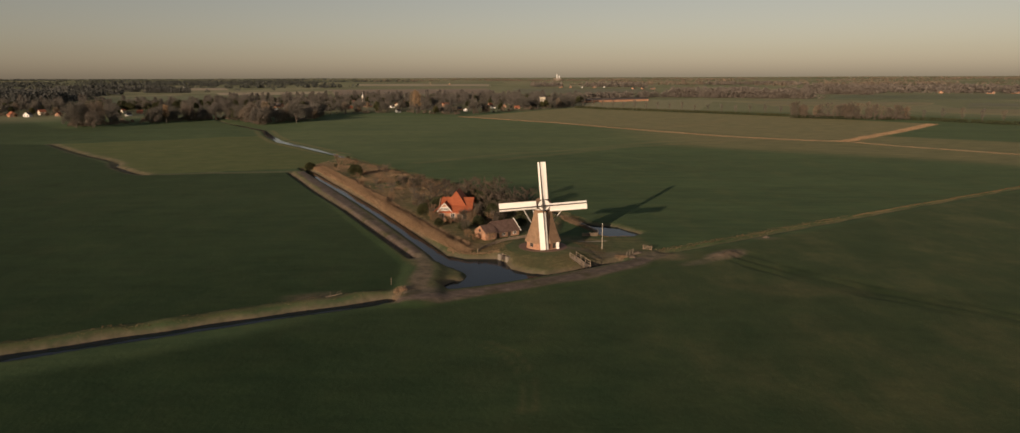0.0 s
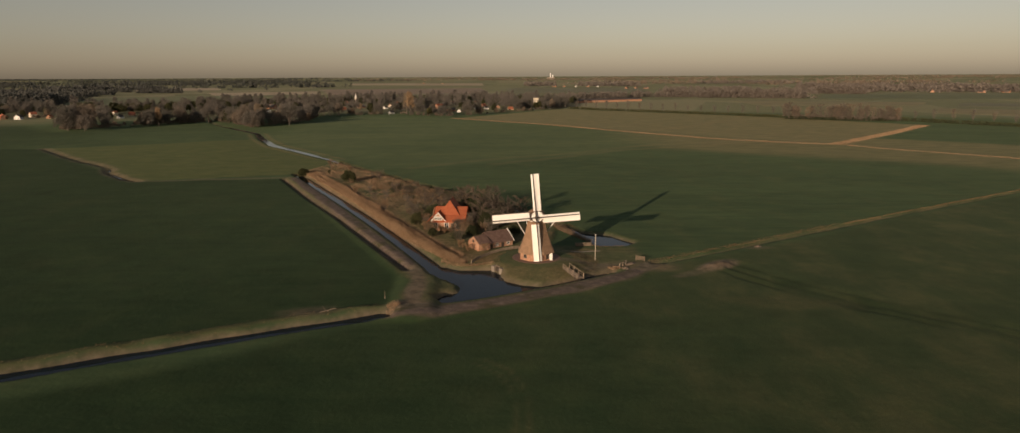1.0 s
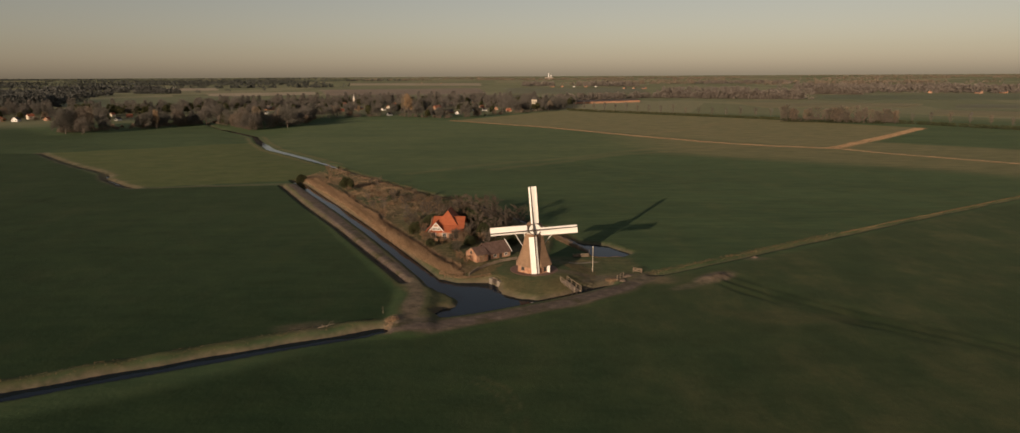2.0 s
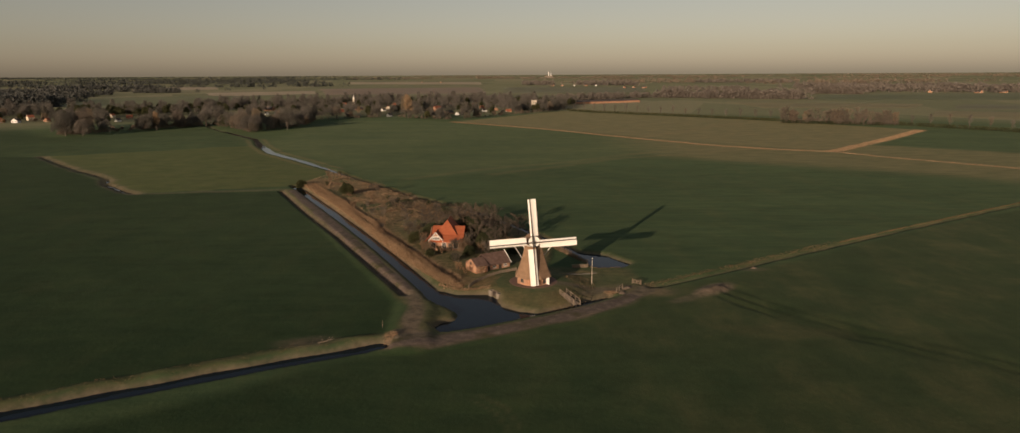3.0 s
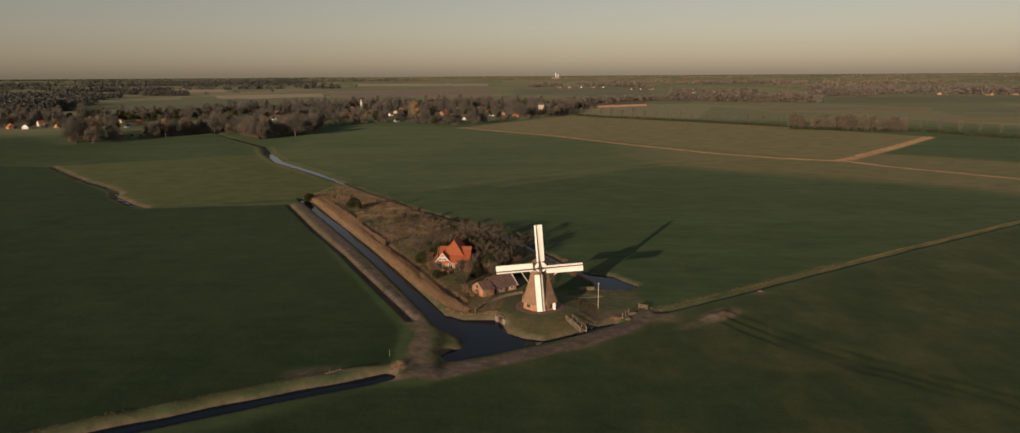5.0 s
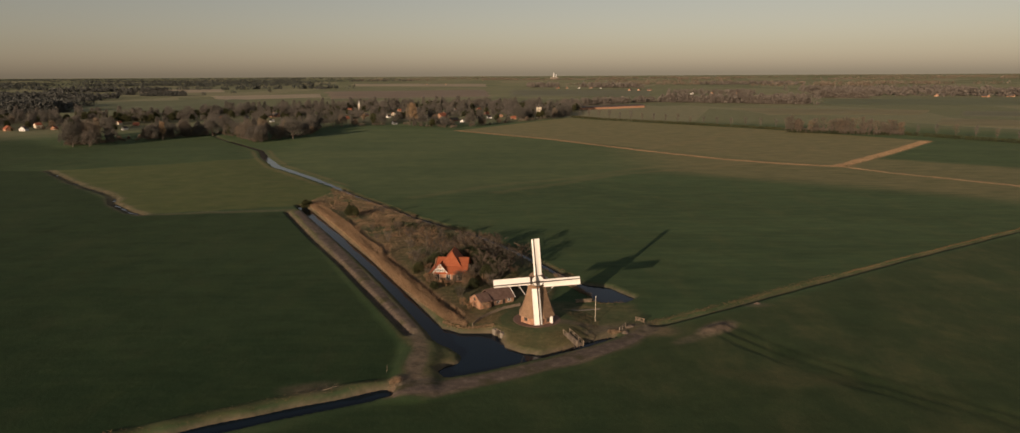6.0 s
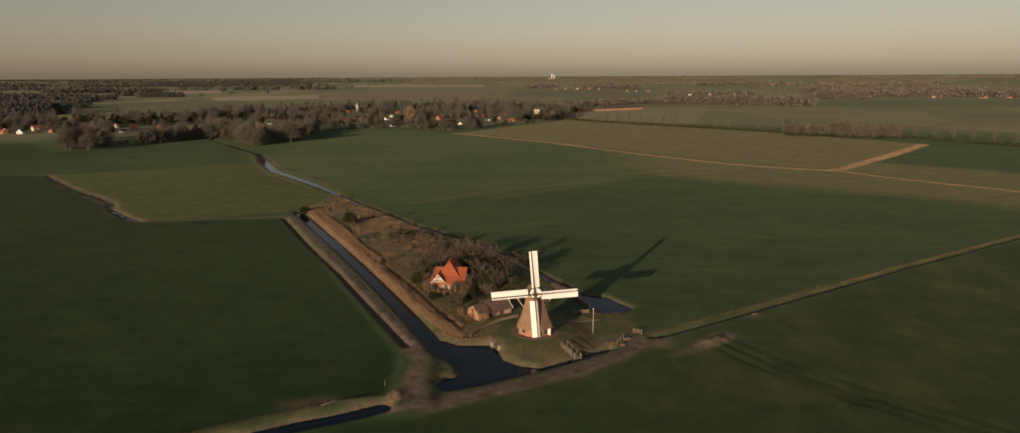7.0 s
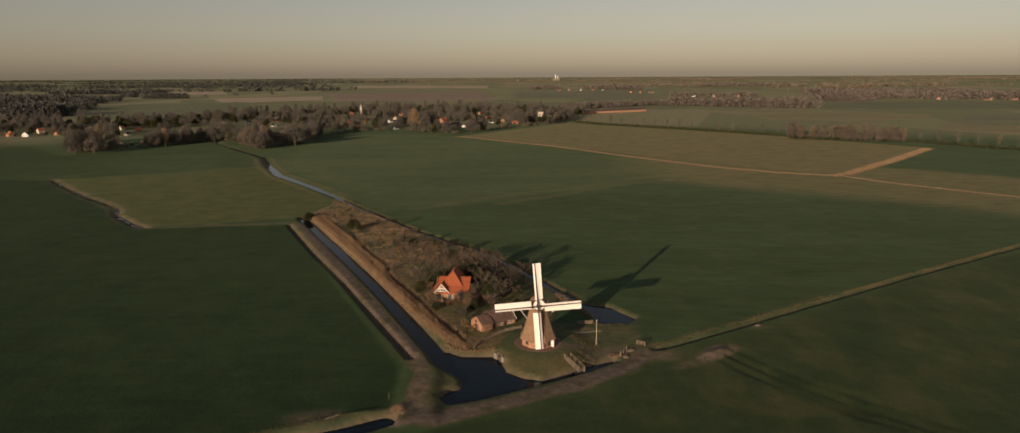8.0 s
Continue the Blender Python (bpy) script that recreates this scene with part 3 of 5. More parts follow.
def build_ground():
    xs = outward(-310, -5500, 4, 1.10)[::-1] + steps((-310, -115, 2.0), (-115, 46, 0.8), (46, 185, 1.3), (185, 352, 3.0)) + [352] + outward(352, 5500, 5, 1.10)
    ys = outward(-106, -2500, 3, 1.14)[::-1] + steps((-106, -80, 1.3), (-80, 160, 0.8), (160, 440, 1.8), (440, 620, 3.0)) + [620] + outward(620, 5500, 5, 1.06)
    gx, gy = np.meshgrid(np.array(xs), np.array(ys))
    x, y = gx.ravel(), gy.ravel()
    h, masks = land(x, y)
    nx, ny = len(xs), len(ys)
    i = (np.arange(ny - 1)[:, None] * nx + np.arange(nx - 1)[None, :]).ravel()
    quads = np.stack([i, i + 1, i + nx + 1, i + nx], 1)
    me = bpy.data.meshes.new("ground")
    me.vertices.add(nx * ny)
    me.vertices.foreach_set("co", np.stack([x, y, h], 1).astype(np.float32).ravel())
    me.loops.add(quads.size)
    me.loops.foreach_set("vertex_index", quads.astype(np.int32).ravel())
    me.polygons.add(len(quads))
    me.polygons.foreach_set("loop_start", np.arange(0, quads.size, 4, dtype=np.int32))
    me.polygons.foreach_set("use_smooth", np.ones(len(quads), bool))
    me.update(calc_edges=True)
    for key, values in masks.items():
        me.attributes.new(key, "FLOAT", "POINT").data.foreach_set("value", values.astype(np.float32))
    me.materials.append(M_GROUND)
    return tagged(new("ground", me), "flat green polder pasture with ditches and banks", "ground", kind="structure")


build_ground()


def ribbon(name, line, width, lift, material, label, category, seed, rough=0.5, step=0.9, z=None):
    """A strip along a polyline, draped on the land, with uneven edges."""
    pts = []
    for (ax, ay), (bx, by) in zip(line, line[1:]):
        n = max(1, int(math.hypot(bx - ax, by - ay) / step))
        pts += [(ax + (bx - ax) * k / n, ay + (by - ay) * k / n) for k in range(n)]
    pts.append(line[-1])
    verts, faces, across = [], [], 7
    for k, (px, py) in enumerate(pts):
        qx, qy = pts[min(k + 2, len(pts) - 1)]
        ox, oy = pts[max(k - 2, 0)]
        d = Vector((qx - ox, qy - oy)).normalized()
        for j in range(across):
            s = (j / (across - 1) - 0.5) * (width + rough * float(wobble(np.array(k * step), np.array(j // 4 * 50.0), 2.2, seed)))
            verts.append((px - d.y * s, py + d.x * s))
    co = np.array(verts)
    hz = land(co[:, 0], co[:, 1])[0] + lift if z is None else np.full(len(co), z)
    edge = np.arange(len(co)) % across
    hz = hz - np.where((edge == 0) | (edge == across - 1), lift + 0.05, 0)
    verts = [(a, b, c) for (a, b), c in zip(verts, hz)]
    for k in range(len(pts) - 1):
        for j in range(across - 1):
            i = k * across + j
            faces.append((i, i + 1, i + across + 1, i + across))
    return tagged(mesh_ob(name, verts, faces, material, smooth=True), label, category, kind="structure")


ribbon("road", FRONT_ROAD[:-1] + [(19, -14.5)], 4.6, 0.05, M_TRACK, "rutted brown dirt farm track beside the water", "road", 21, 1.0)
ribbon("road", DIKE_TRACK[:4] + [(-32.5, -12)], 4.2, 0.05, M_TRACK, "brown dirt track on the low dike", "road", 22, 0.8)


def build_water():
    bm = bmesh.new()
    for x0, x1, y0, y1 in ((-140, 26, -107, 60), (-125, 8, 60, 205), (-345, -98, 205, 575), (-310, -125, 118, 205)):
        v = [bm.verts.new((x, y, WATER_Z)) for x, y in ((x0, y0), (x1, y0), (x1, y1), (x0, y1))]
        bm.faces.new(v)
    return tagged(part("water", bm, M_WATER), "still dark blue canal and pond water", "water", kind="structure")


build_water()


# ---- windmill ----
def build_windmill():
    mill = thing("windmill", pose(MILL[0], MILL[1], 1.28), "white-sailed thatched octagonal windmill on a brick base", "windmill")
    t8 = math.pi / 8
    bm = lathe(bmesh.new(), [(4.05, -0.5), (4.05, 0.25), (3.95, 0.3), (3.88, 2.0)], 8, t8)
    part("base_wall", bm, M_BRICK_MILL, mill, "pale orange brick base")
    prof = [(3.7, 1.65), (4.5, 1.6), (4.46, 1.8), (4.1, 2.3), (3.78, 3.0), (3.42, 4.0), (3.0, 5.2), (2.62, 6.5), (2.3, 7.8), (2.1, 8.7), (2.05, 9.1)]
    part("thatched_body", lathe(bmesh.new(), prof, 8, t8), M_THATCH, mill, "brown thatched tapering body")
    bm = lathe(bmesh.new(), [(2.15, 8.9), (2.2, 9.1), (2.1, 9.25)], 16)
    part("curb_ring", bm, M_WHITE, mill, "white curb under the cap")
    # a door and windows in the base
    for k, name in ((6, "window"), (4, "window"), (5, "window"), (7, "door")):
        a = math.tau * k / 8
        bm = bmesh.new()
        face = 3.9 * math.cos(t8) + 0.02
        if name == "door":
            box(bm, -0.55, 0.55, -0.1, 0.07, 0.0, 1.75)
            d = part("door", bm, M_DARKWOOD, mill, "dark opening with a white door leaf")
            bm = box(bmesh.new(), -0.62, -0.50, -0.02, 0.95, 0.05, 1.7)
            part("door_leaf", bm, M_WHITE, d, "white painted door leaf")
        else:
            box(bm, -0.45, 0.45, -0.1, 0.03, 0.55, 1.35)
            d = part("window", bm, M_GLASS, mill, "dark window in the brick base")
            bm = bmesh.new()
            for x0, x1, z0, z1 in ((-0.52, -0.42, 0.47, 1.43), (0.42, 0.52, 0.47, 1.43), (-0.42, 0.42, 0.47, 0.56), (-0.42, 0.42, 1.34, 1.43), (-0.03, 0.03, 0.56, 1.34)):
                box(bm, x0, x1, -0.05, 0.07, z0, z1)
            part("window_frame", bm, M_GREYWOOD, d)
        d.matrix_local = Matrix.Rotation(a - math.pi / 2, 4, "Z") @ Matrix.Translation((0, face, 0))
    # cap, turned into the wind
    yaw = Matrix.Translation((0, 0, -0.45)) @ Matrix.Rotation(radians(4), 4, "Z")

    def turned(ob):
        ob.matrix_local = yaw
        return ob

    bm = bmesh.new()
    secs = []
    for y, w, z in ((-2.3, 1.55, 11.7), (-1.2, 2.0, 12.0), (0.4, 2.2, 12.1), (1.6, 1.9, 11.6), (2.5, 1.2, 10.7), (2.8, 0.6, 10.0)):
        secs.append([bm.verts.new((w * math.cos(a), y, 9.7 + max(0.0, (z - 9.7)) * math.sin(a) ** 0.85)) for a in [math.pi * k / 10 for k in range(11)]])
    for a, b in zip(secs, secs[1:]):
        for i in range(10):
            bm.faces.new((a[i], a[i + 1], b[i + 1], b[i]))
    bm.faces.new(secs[0])
    bm.faces.new(secs[-1][::-1])
    turned(part("cap", bm, M_THATCH, mill, "rounded thatched cap"))
    bm = bmesh.new()
    rim = [(1.45 * math.cos(math.tau * k / 20), 1.32 * math.sin(math.tau * k / 20)) for k in range(20)]
    wedge(bm, [(x, 10.65 + z) for x, z in rim], -2.62, -2.36)
    front = turned(part("cap_front", bm, M_WHITE, mill, "white painted boarded front of the cap"))
    bm = bmesh.new()
    for k in range(20):
        a, b = math.tau * k / 20, math.tau * (k + 1) / 20
        beam(bm, (1.45 * math.cos(a), -2.55, 10.65 + 1.32 * math.sin(a)), (1.45 * math.cos(b), -2.55, 10.65 + 1.32 * math.sin(b)), 0.16, 0.2)
    part("rim_board", bm, M_DARKWOOD, front, "dark rim board")
    # windshaft and the crossed stocks
    tilt = yaw @ Matrix.Translation((-0.3, -3.1, 10.52)) @ Matrix.Rotation(radians(-9), 4, "X")
    bm = stick(bmesh.new(), (0, 3.0, 0), (0, -0.45, 0), 0.34, 0.38, 10)
    ob = part("windshaft", bm, M_IRON, mill, "dark iron windshaft")
    ob.matrix_local = tilt
    for k in range(2):
        bm = bmesh.new()
        y = -0.18 - 0.22 * k
        for s in (-1, 1):
            beam(bm, (0, y, 0), (0, y, 9.95 * s), 0.3, 0.34, 0.18, 0.2)
        ob = part("stock", bm, M_DARKWOOD, mill, "long dark wooden sail stock")
        ob.matrix_local = tilt @ Matrix.Rotation(radians(90 * k + SAIL_TURN), 4, "Y")
    for k in range(4):
        m = tilt @ Matrix.Rotation(radians(90 * k + SAIL_TURN), 4, "Y") @ Matrix.Translation((0, -0.22 - 0.2 * (k % 2), 0))
        bm = bmesh.new()
        rows = []
        n = 14
        for j in range(n + 1):
            z = 1.5 + (9.9 - 1.5) * j / n
            twist = radians(20 - 16 * j / n)
            rows.append([(0.12 + u * 1.22 * math.cos(twist), 0.03 + u * 1.22 * math.sin(twist) + (0.10 * math.sin(math.pi * u) * (1 - 0.5 * j / n)), z) for u in (0, 0.25, 0.5, 0.75, 1.0)])
        front_v = [[bm.verts.new(p) for p in row] for row in rows]
        back_v = [[bm.verts.new((p[0], p[1] + 0.03, p[2])) for p in row] for row in rows]
        for g, flip in ((front_v, False), (back_v, True)):
            for a, b in zip(g, g[1:]):
                for i in range(4):
                    f = (a[i], a[i + 1], b[i + 1], b[i])
                    bm.faces.new(f[::-1] if flip else f)
        for i in range(4):
            bm.faces.new((front_v[0][i], back_v[0][i], back_v[0][i + 1], front_v[0][i + 1]))
            bm.faces.new((front_v[-1][i], front_v[-1][i + 1], back_v[-1][i + 1], back_v[-1][i]))
        for j in range(n):
            bm.faces.new((front_v[j][0], front_v[j + 1][0], back_v[j + 1][0], back_v[j][0]))
            bm.faces.new((front_v[j][4], back_v[j][4], back_v[j + 1][4], front_v[j + 1][4]))
        sail = part("sail", bm, M_SAIL, mill, "white canvas sail set on its lattice", smooth=False)
        sail.matrix_local = m
        bm = bmesh.new()
        for j in range(19):
            z = 1.6 + 8.2 * j / 18
            twist = radians(20 - 16 * j / 18)
            beam(bm, (-0.10, 0.12, z), (1.4 * math.cos(twist), 0.16 + 1.3 * math.sin(twist), z), 0.05, 0.05)
        for u in (0.65, 1.37):
            beam(bm, (u, 0.17 + u * 0.34, 1.6), (u, 0.17 + u * 0.07, 9.9), 0.05, 0.05)
        part("lattice", bm, M_GREYWOOD, sail, "wooden sail lattice")
        bm = bmesh.new()
        for j in range(3):
            z0, z1 = 1.5 + 2.8 * j, 1.5 + 2.8 * (j + 1) - 0.04
            v = [bm.verts.new(p) for p in ((-0.12, -0.08, z0), (-0.50, 0.16, z0), (-0.50, 0.16, z1), (-0.12, -0.08, z1), (-0.12, -0.04, z0), (-0.50, 0.20, z0), (-0.50, 0.20, z1), (-0.12, -0.04, z1))]
            for f in ((0, 1, 2, 3), (7, 6, 5, 4), (0, 4, 5, 1), (1, 5, 6, 2), (2, 6, 7, 3), (3, 7, 4, 0)):
                bm.faces.new([v[i] for i in f])
        part("leading_board", bm, M_WHITE, sail, "white leading board along the stock")
    # tail: long and short cross beams, tail pole and braces down to the ground
    bm = beam(bmesh.new(), (-5.1, -0.7, 10.15), (5.1, -0.7, 10.15), 0.3, 0.34)
    turned(part("long_cross_beam", bm, M_WHITE, mill, "white cross beam through the cap"))
    bm = beam(bmesh.new(), (-2.6, 1.9, 10.0), (2.6, 1.9, 10.0), 0.26, 0.3)
    turned(part("short_cross_beam", bm, M_WHITE, mill, "white short cross beam"))
    bm = beam(bmesh.new(), (0, 2.4, 10.3), (0, 6.6, 0.9), 0.32, 0.32)
    turned(part("tail_pole", bm, M_WHITE, mill, "white tail pole"))
    for x, y, z in ((-5.0, -0.6, 10.1), (5.0, -0.6, 10.1), (-2.5, 1.95, 9.95), (2.5, 1.95, 9.95)):
        bm = beam(bmesh.new(), (x, y, z), (math.copysign(0.25, x), 6.3, 1.5 if abs(x) > 3 else 2.2), 0.18, 0.18)
        turned(part("brace", bm, M_WHITE, mill, "white tail brace"))
    bm = stick(bmesh.new(), (-0.7, 6.7, 0.9), (0.7, 6.7, 0.9), 0.1, 0.1, 8)
    for k in range(4):
        a = math.tau * k / 8
        beam(bm, (0.6, 6.7 - 0.9 * math.cos(a), 0.9 - 0.9 * math.sin(a)), (0.6, 6.7 + 0.9 * math.cos(a), 0.9 + 0.9 * math.sin(a)), 0.07, 0.07)
    turned(part("winch", bm, M_WHITE, mill, "white capstan wheel"))
    return mill


SAIL_TURN = -4.0
build_windmill()

bm = bmesh.new()
ring = []
for r, z in ((3.3, 1.33), (5.45, 1.35), (5.6, 1.33), (5.6, 1.0)):
    ring.append([bm.verts.new((MILL[0] + r * math.cos(math.tau * k / 48), MILL[1] + r * math.sin(math.tau * k / 48), z)) for k in range(48)])
for a, b in zip(ring, ring[1:]):
    for k in range(48):
        bm.faces.new((a[k], a[(k + 1) % 48], b[(k + 1) % 48], b[k]))
tagged(part("pavement", bm, M_PAVER), "ring of dark red brick paving round the mill", "pavement", kind="structure")


# ---- farmhouse ----
def gable_roof(bm, x0, x1, y0, y1, z0, z1, thick=0.16, over=0.35):
    """Two slopes with the ridge along y."""
    cx = (x0 + x1) / 2
    s = (z1 - z0) / (cx - x0)
    for side in (-1, 1):
        e = x0 - over if side < 0 else x1 + over
        ze = z0 - over * s
        sec = [(e, ze), (cx, z1), (cx, z1 + thick * 1.3), (e, ze + thick * 1.3)]
        wedge(bm, sec if side < 0 else sec[::-1], y0, y1)
    return bm


def window_part(parent, x, z, w, h, face_y, label="dark window with a white frame"):
    bm = box(bmesh.new(), x - w / 2, x + w / 2, face_y - 0.02, face_y + 0.08, z - h / 2, z + h / 2)
    win = part("window", bm, M_GLASS, parent, label)
    bm = bmesh.new()
    for a, b, c, d in ((x - w / 2 - 0.09, x - w / 2, z - h / 2 - 0.09, z + h / 2 + 0.09), (x + w / 2, x + w / 2 + 0.09, z - h / 2 - 0.09, z + h / 2 + 0.09),
                       (x - w / 2, x + w / 2, z + h / 2, z + h / 2 + 0.09), (x - w / 2, x + w / 2, z - h / 2 - 0.09, z - h / 2), (x - 0.03, x + 0.03, z - h / 2, z + h / 2)):
        box(bm, a, b, face_y - 0.06, face_y + 0.06, c, d)
    part("window_frame", bm, M_WHITE, win)
    return win


def build_farmhouse():
    house = thing("farmhouse", pose(-27.2, 30.0, 0.45, 0, 0, -3) @ Matrix.Diagonal((1.13, 1.08, 1.02, 1)), "brick farmhouse with a steep orange tiled roof and white gable", "house")
    part("wall", box(bmesh.new(), -4.2, 4.2, -4.6, 4.6, -0.6, 2.65), M_BRICK, house, "pinkish brick wall")
    # main roof, ridge across the view
    bm = bmesh.new()
    for side in (-1, 1):
        sec = [(side * 5.1, 2.4), (side * 0.0, 5.75), (side * 0.0, 6.0), (side * 5.1, 2.65)]
        wedge(bm, sec, -4.4, 3.7)
    roof = part("roof", bm, M_TILE, house, "orange clay tiles")
    roof.matrix_local = Matrix.Rotation(radians(90), 4, "Z")
    for x in (-4.15, 3.4):
        bm = bmesh.new()
        wedge(bm, [(-4.6, 2.6), (0, 5.72), (4.6, 2.6)], x, x + 0.15)
        g = part("gable_wall", bm, M_BRICK, house)
        g.matrix_local = Matrix.Rotation(radians(90), 4, "Z") @ Matrix.Diagonal((1, -1, 1, 1))
    # taller cross roof with a hipped front
    bm = bmesh.new()
    base = [bm.verts.new(p) for p in ((-2.7, -3.2, 4.2), (2.7, -3.2, 4.2), (2.7, 4.9, 4.2), (-2.7, 4.9, 4.2))]
    a, b = bm.verts.new((0, -0.4, 7.75)), bm.verts.new((0, 4.9, 7.75))
    for f in ((base[0], base[1], a), (base[1], base[2], b, a), (base[3], base[0], a, b), (base[2], base[3], b), base[::-1]):
        bm.faces.new(f)
    part("cross_roof", bm, M_TILE, house, "steep orange tiled cross roof")
    # low skirt roof to the west
    bm = bmesh.new()
    wedge(bm, [(-5.4, 2.2), (-3.5, 4.1), (-3.5, 4.3), (-5.4, 2.4)], -5.0, 4.2)
    part("skirt_roof", bm, M_TILE, house)
    # front dormer: white bargeboards round a small window
    bm = wedge(bmesh.new(), [(-3.95, 2.9), (-2.35, 5.05), (-0.75, 2.9)], -4.75, -1.6)
    dorm = part("dormer", bm, M_BRICK, house, "brick gable dormer edged in white")
    bm = gable_roof(bmesh.new(), -3.95, -0.75, -5.0, -1.2, 2.95, 5.1, 0.14, 0.3)
    part("dormer_roof", bm, M_TILE, dorm, "orange tiled dormer roof")
    bm = bmesh.new()
    beam(bm, (-4.2, -5.06, 2.75), (-2.35, -5.06, 5.2), 0.1, 0.13)
    beam(bm, (-0.5, -5.06, 2.75), (-2.35, -5.06, 5.2), 0.1, 0.13)
    beam(bm, (-3.3, -5.06, 3.9), (-1.4, -5.06, 3.9), 0.1, 0.09)
    part("bargeboard", bm, M_WHITE, dorm, "white bargeboards")
    for x in (-2.95, -2.35, -1.75):
        window_part(dorm, x, 3.5, 0.46, 0.85, -4.78, "dark attic window")
    for x, w in ((-3.1, 1.0), (-0.4, 0.9), (2.6, 1.1)):
        window_part(house, x, 1.5, w, 1.5, -4.62)
    bm = box(bmesh.new(), 0.7, 1.6, -4.68, -4.55, 0.0, 2.1)
    part("door", bm, M_DARKWOOD, house, "dark wooden front door")
    return house


build_farmhouse()


def build_barn():
    barn = thing("barn", pose(-17.5, 4.7, 0.4, 0, 0, 35) @ Matrix.Diagonal((0.98, 1.0, 1.0, 1)), "low brick barn with a brown-grey roof and a sunlit gable", "barn")
    # tall gable block, its ridge along local x
    part("wall", box(bmesh.new(), -1.8, 1.6, -2.6, 2.6, -0.6, 1.85), M_BRICK, barn, "warm brick walls")
    bm = bmesh.new()
    for side in (-1, 1):
        wedge(bm, [(side * 2.8, 1.75), (0, 3.3), (0, 3.46), (side * 2.8, 1.93)], -1.75, 1.75)
    r = part("roof", bm, M_BARNROOF, barn, "weathered brown-grey tiled roof")
    r.matrix_local = Matrix.Rotation(radians(90), 4, "Z")
    bm = wedge(bmesh.new(), [(-2.6, 1.85), (0, 3.32), (2.6, 1.85)], 1.62, 1.84)
    g = part("gable_wall", bm, M_BRICK, barn, "sunlit brick gable")
    g.matrix_local = Matrix.Rotation(radians(90), 4, "Z")
    # lower wing, its ridge along local x too
    part("wing_wall", box(bmesh.new(), 1.6, 8.8, -2.0, 3.6, -0.6, 1.55), M_BRICK, barn, "brick side wall")
    bm = bmesh.new()
    for side in (-1, 1):
        wedge(bm, [(0.8 + side * 3.2, 1.40), (0.8, 3.75), (0.8, 3.92), (0.8 + side * 3.2, 1.58)], -8.95, -1.78)
    r = part("wing_roof", bm, M_BARNROOF, barn, "weathered grey tiled roof")
    r.matrix_local = Matrix.Rotation(radians(90), 4, "Z")
    bm = wedge(bmesh.new(), [(-2.0, 1.55), (0.8, 3.72), (3.6, 1.55)], -8.8, -8.66)
    g = part("gable_wall", bm, M_BRICK, barn)
    g.matrix_local = Matrix.Rotation(radians(90), 4, "Z")
    bm = bmesh.new()
    beam(bm, (9.0, -2.5, 1.42), (9.0, 0.8, 4.0), 0.1, 0.26)
    beam(bm, (9.0, 4.1, 1.42), (9.0, 0.8, 4.0), 0.1, 0.26)
    part("bargeboard", bm, M_WHITE, barn, "white bargeboards on the end gable")
    bm = box(bmesh.new(), 1.75, 2.7, -2.07, -1.93, -0.2, 1.5)
    part("door", bm, M_DARKWOOD, barn, "dark barn door")
    bm = box(bmesh.new(), 5.3, 6.2, -2.07, -1.93, -0.2, 1.5)
    part("door", bm, M_DARKWOOD, barn, "dark barn door")
    window_part(barn, 4.0, 0.95, 0.7, 0.6, -2.03)
    window_part(barn, 7.4, 0.95, 0.7, 0.6, -2.03)
    bm = box(bmesh.new(), -1.9, -1.82, -0.4, 0.4, 1.9, 2.6)
    part("hatch", bm, M_DARKWOOD, barn, "dark loft hatch")
    return barn


build_barn()


# ---- small built things round the mill ----
def build_bridge():
    a, b = Vector((2.9, -15.4)), Vector((5.5, -21.4))
    d = (b - a).normalized()
    length = (b - a).length
    za, zb = 0.95, 0.42
    m = Matrix.Translation((a.x, a.y, 0)) @ Matrix.Rotation(math.atan2(d.y, d.x), 4, "Z")
    bridge = thing("footbridge", m, "weathered wooden footbridge with pale handrails over the ditch", "bridge")
    for s in (-0.6, 0.6):
        bm = beam(bmesh.new(), (0, s, za - 0.15), (length, s, zb - 0.15), 0.2, 0.25)
        part("girder", bm, M_DARKWOOD, bridge)
    n = 42
    plank = None
    for k in range(n):
        u = (k + 0.5) / n
        if plank is None:
            plank = part("plank", box(bmesh.new(), -0.075, 0.075, -0.80, 0.80, -0.03, 0.03), M_GREYWOOD, bridge)
            ob = plank
        else:
            ob = new("plank", plank.data)
            ob.parent = bridge
        ob.matrix_local = Matrix.Translation((u * length, 0.02 * math.sin(k * 7), za + (zb - za) * u))
    for s in (-0.78, 0.78):
        for k in range(4):
            u = k / 3
            z = za + (zb - za) * u
            part("post", beam(bmesh.new(), (u * length, s, z - 0.3), (u * length, s, z + 1.1), 0.11, 0.11), M_GREYWOOD, bridge)
        for up in (0.5, 1.0):
            part("handrail", beam(bmesh.new(), (-0.1, s, za + up), (length + 0.1, s, zb + up), 0.06, 0.10), M_GREYWOOD, bridge, "pale wooden rail")
    for u in (0.42, 0.78):
        for s in (-0.6, 0.6):
            part("pile", stick(bmesh.new(), (u * length, s, -2.0), (u * length, s, za - 0.3), 0.12, 0.12, 7), M_DARKWOOD, bridge)
    return bridge


build_bridge()


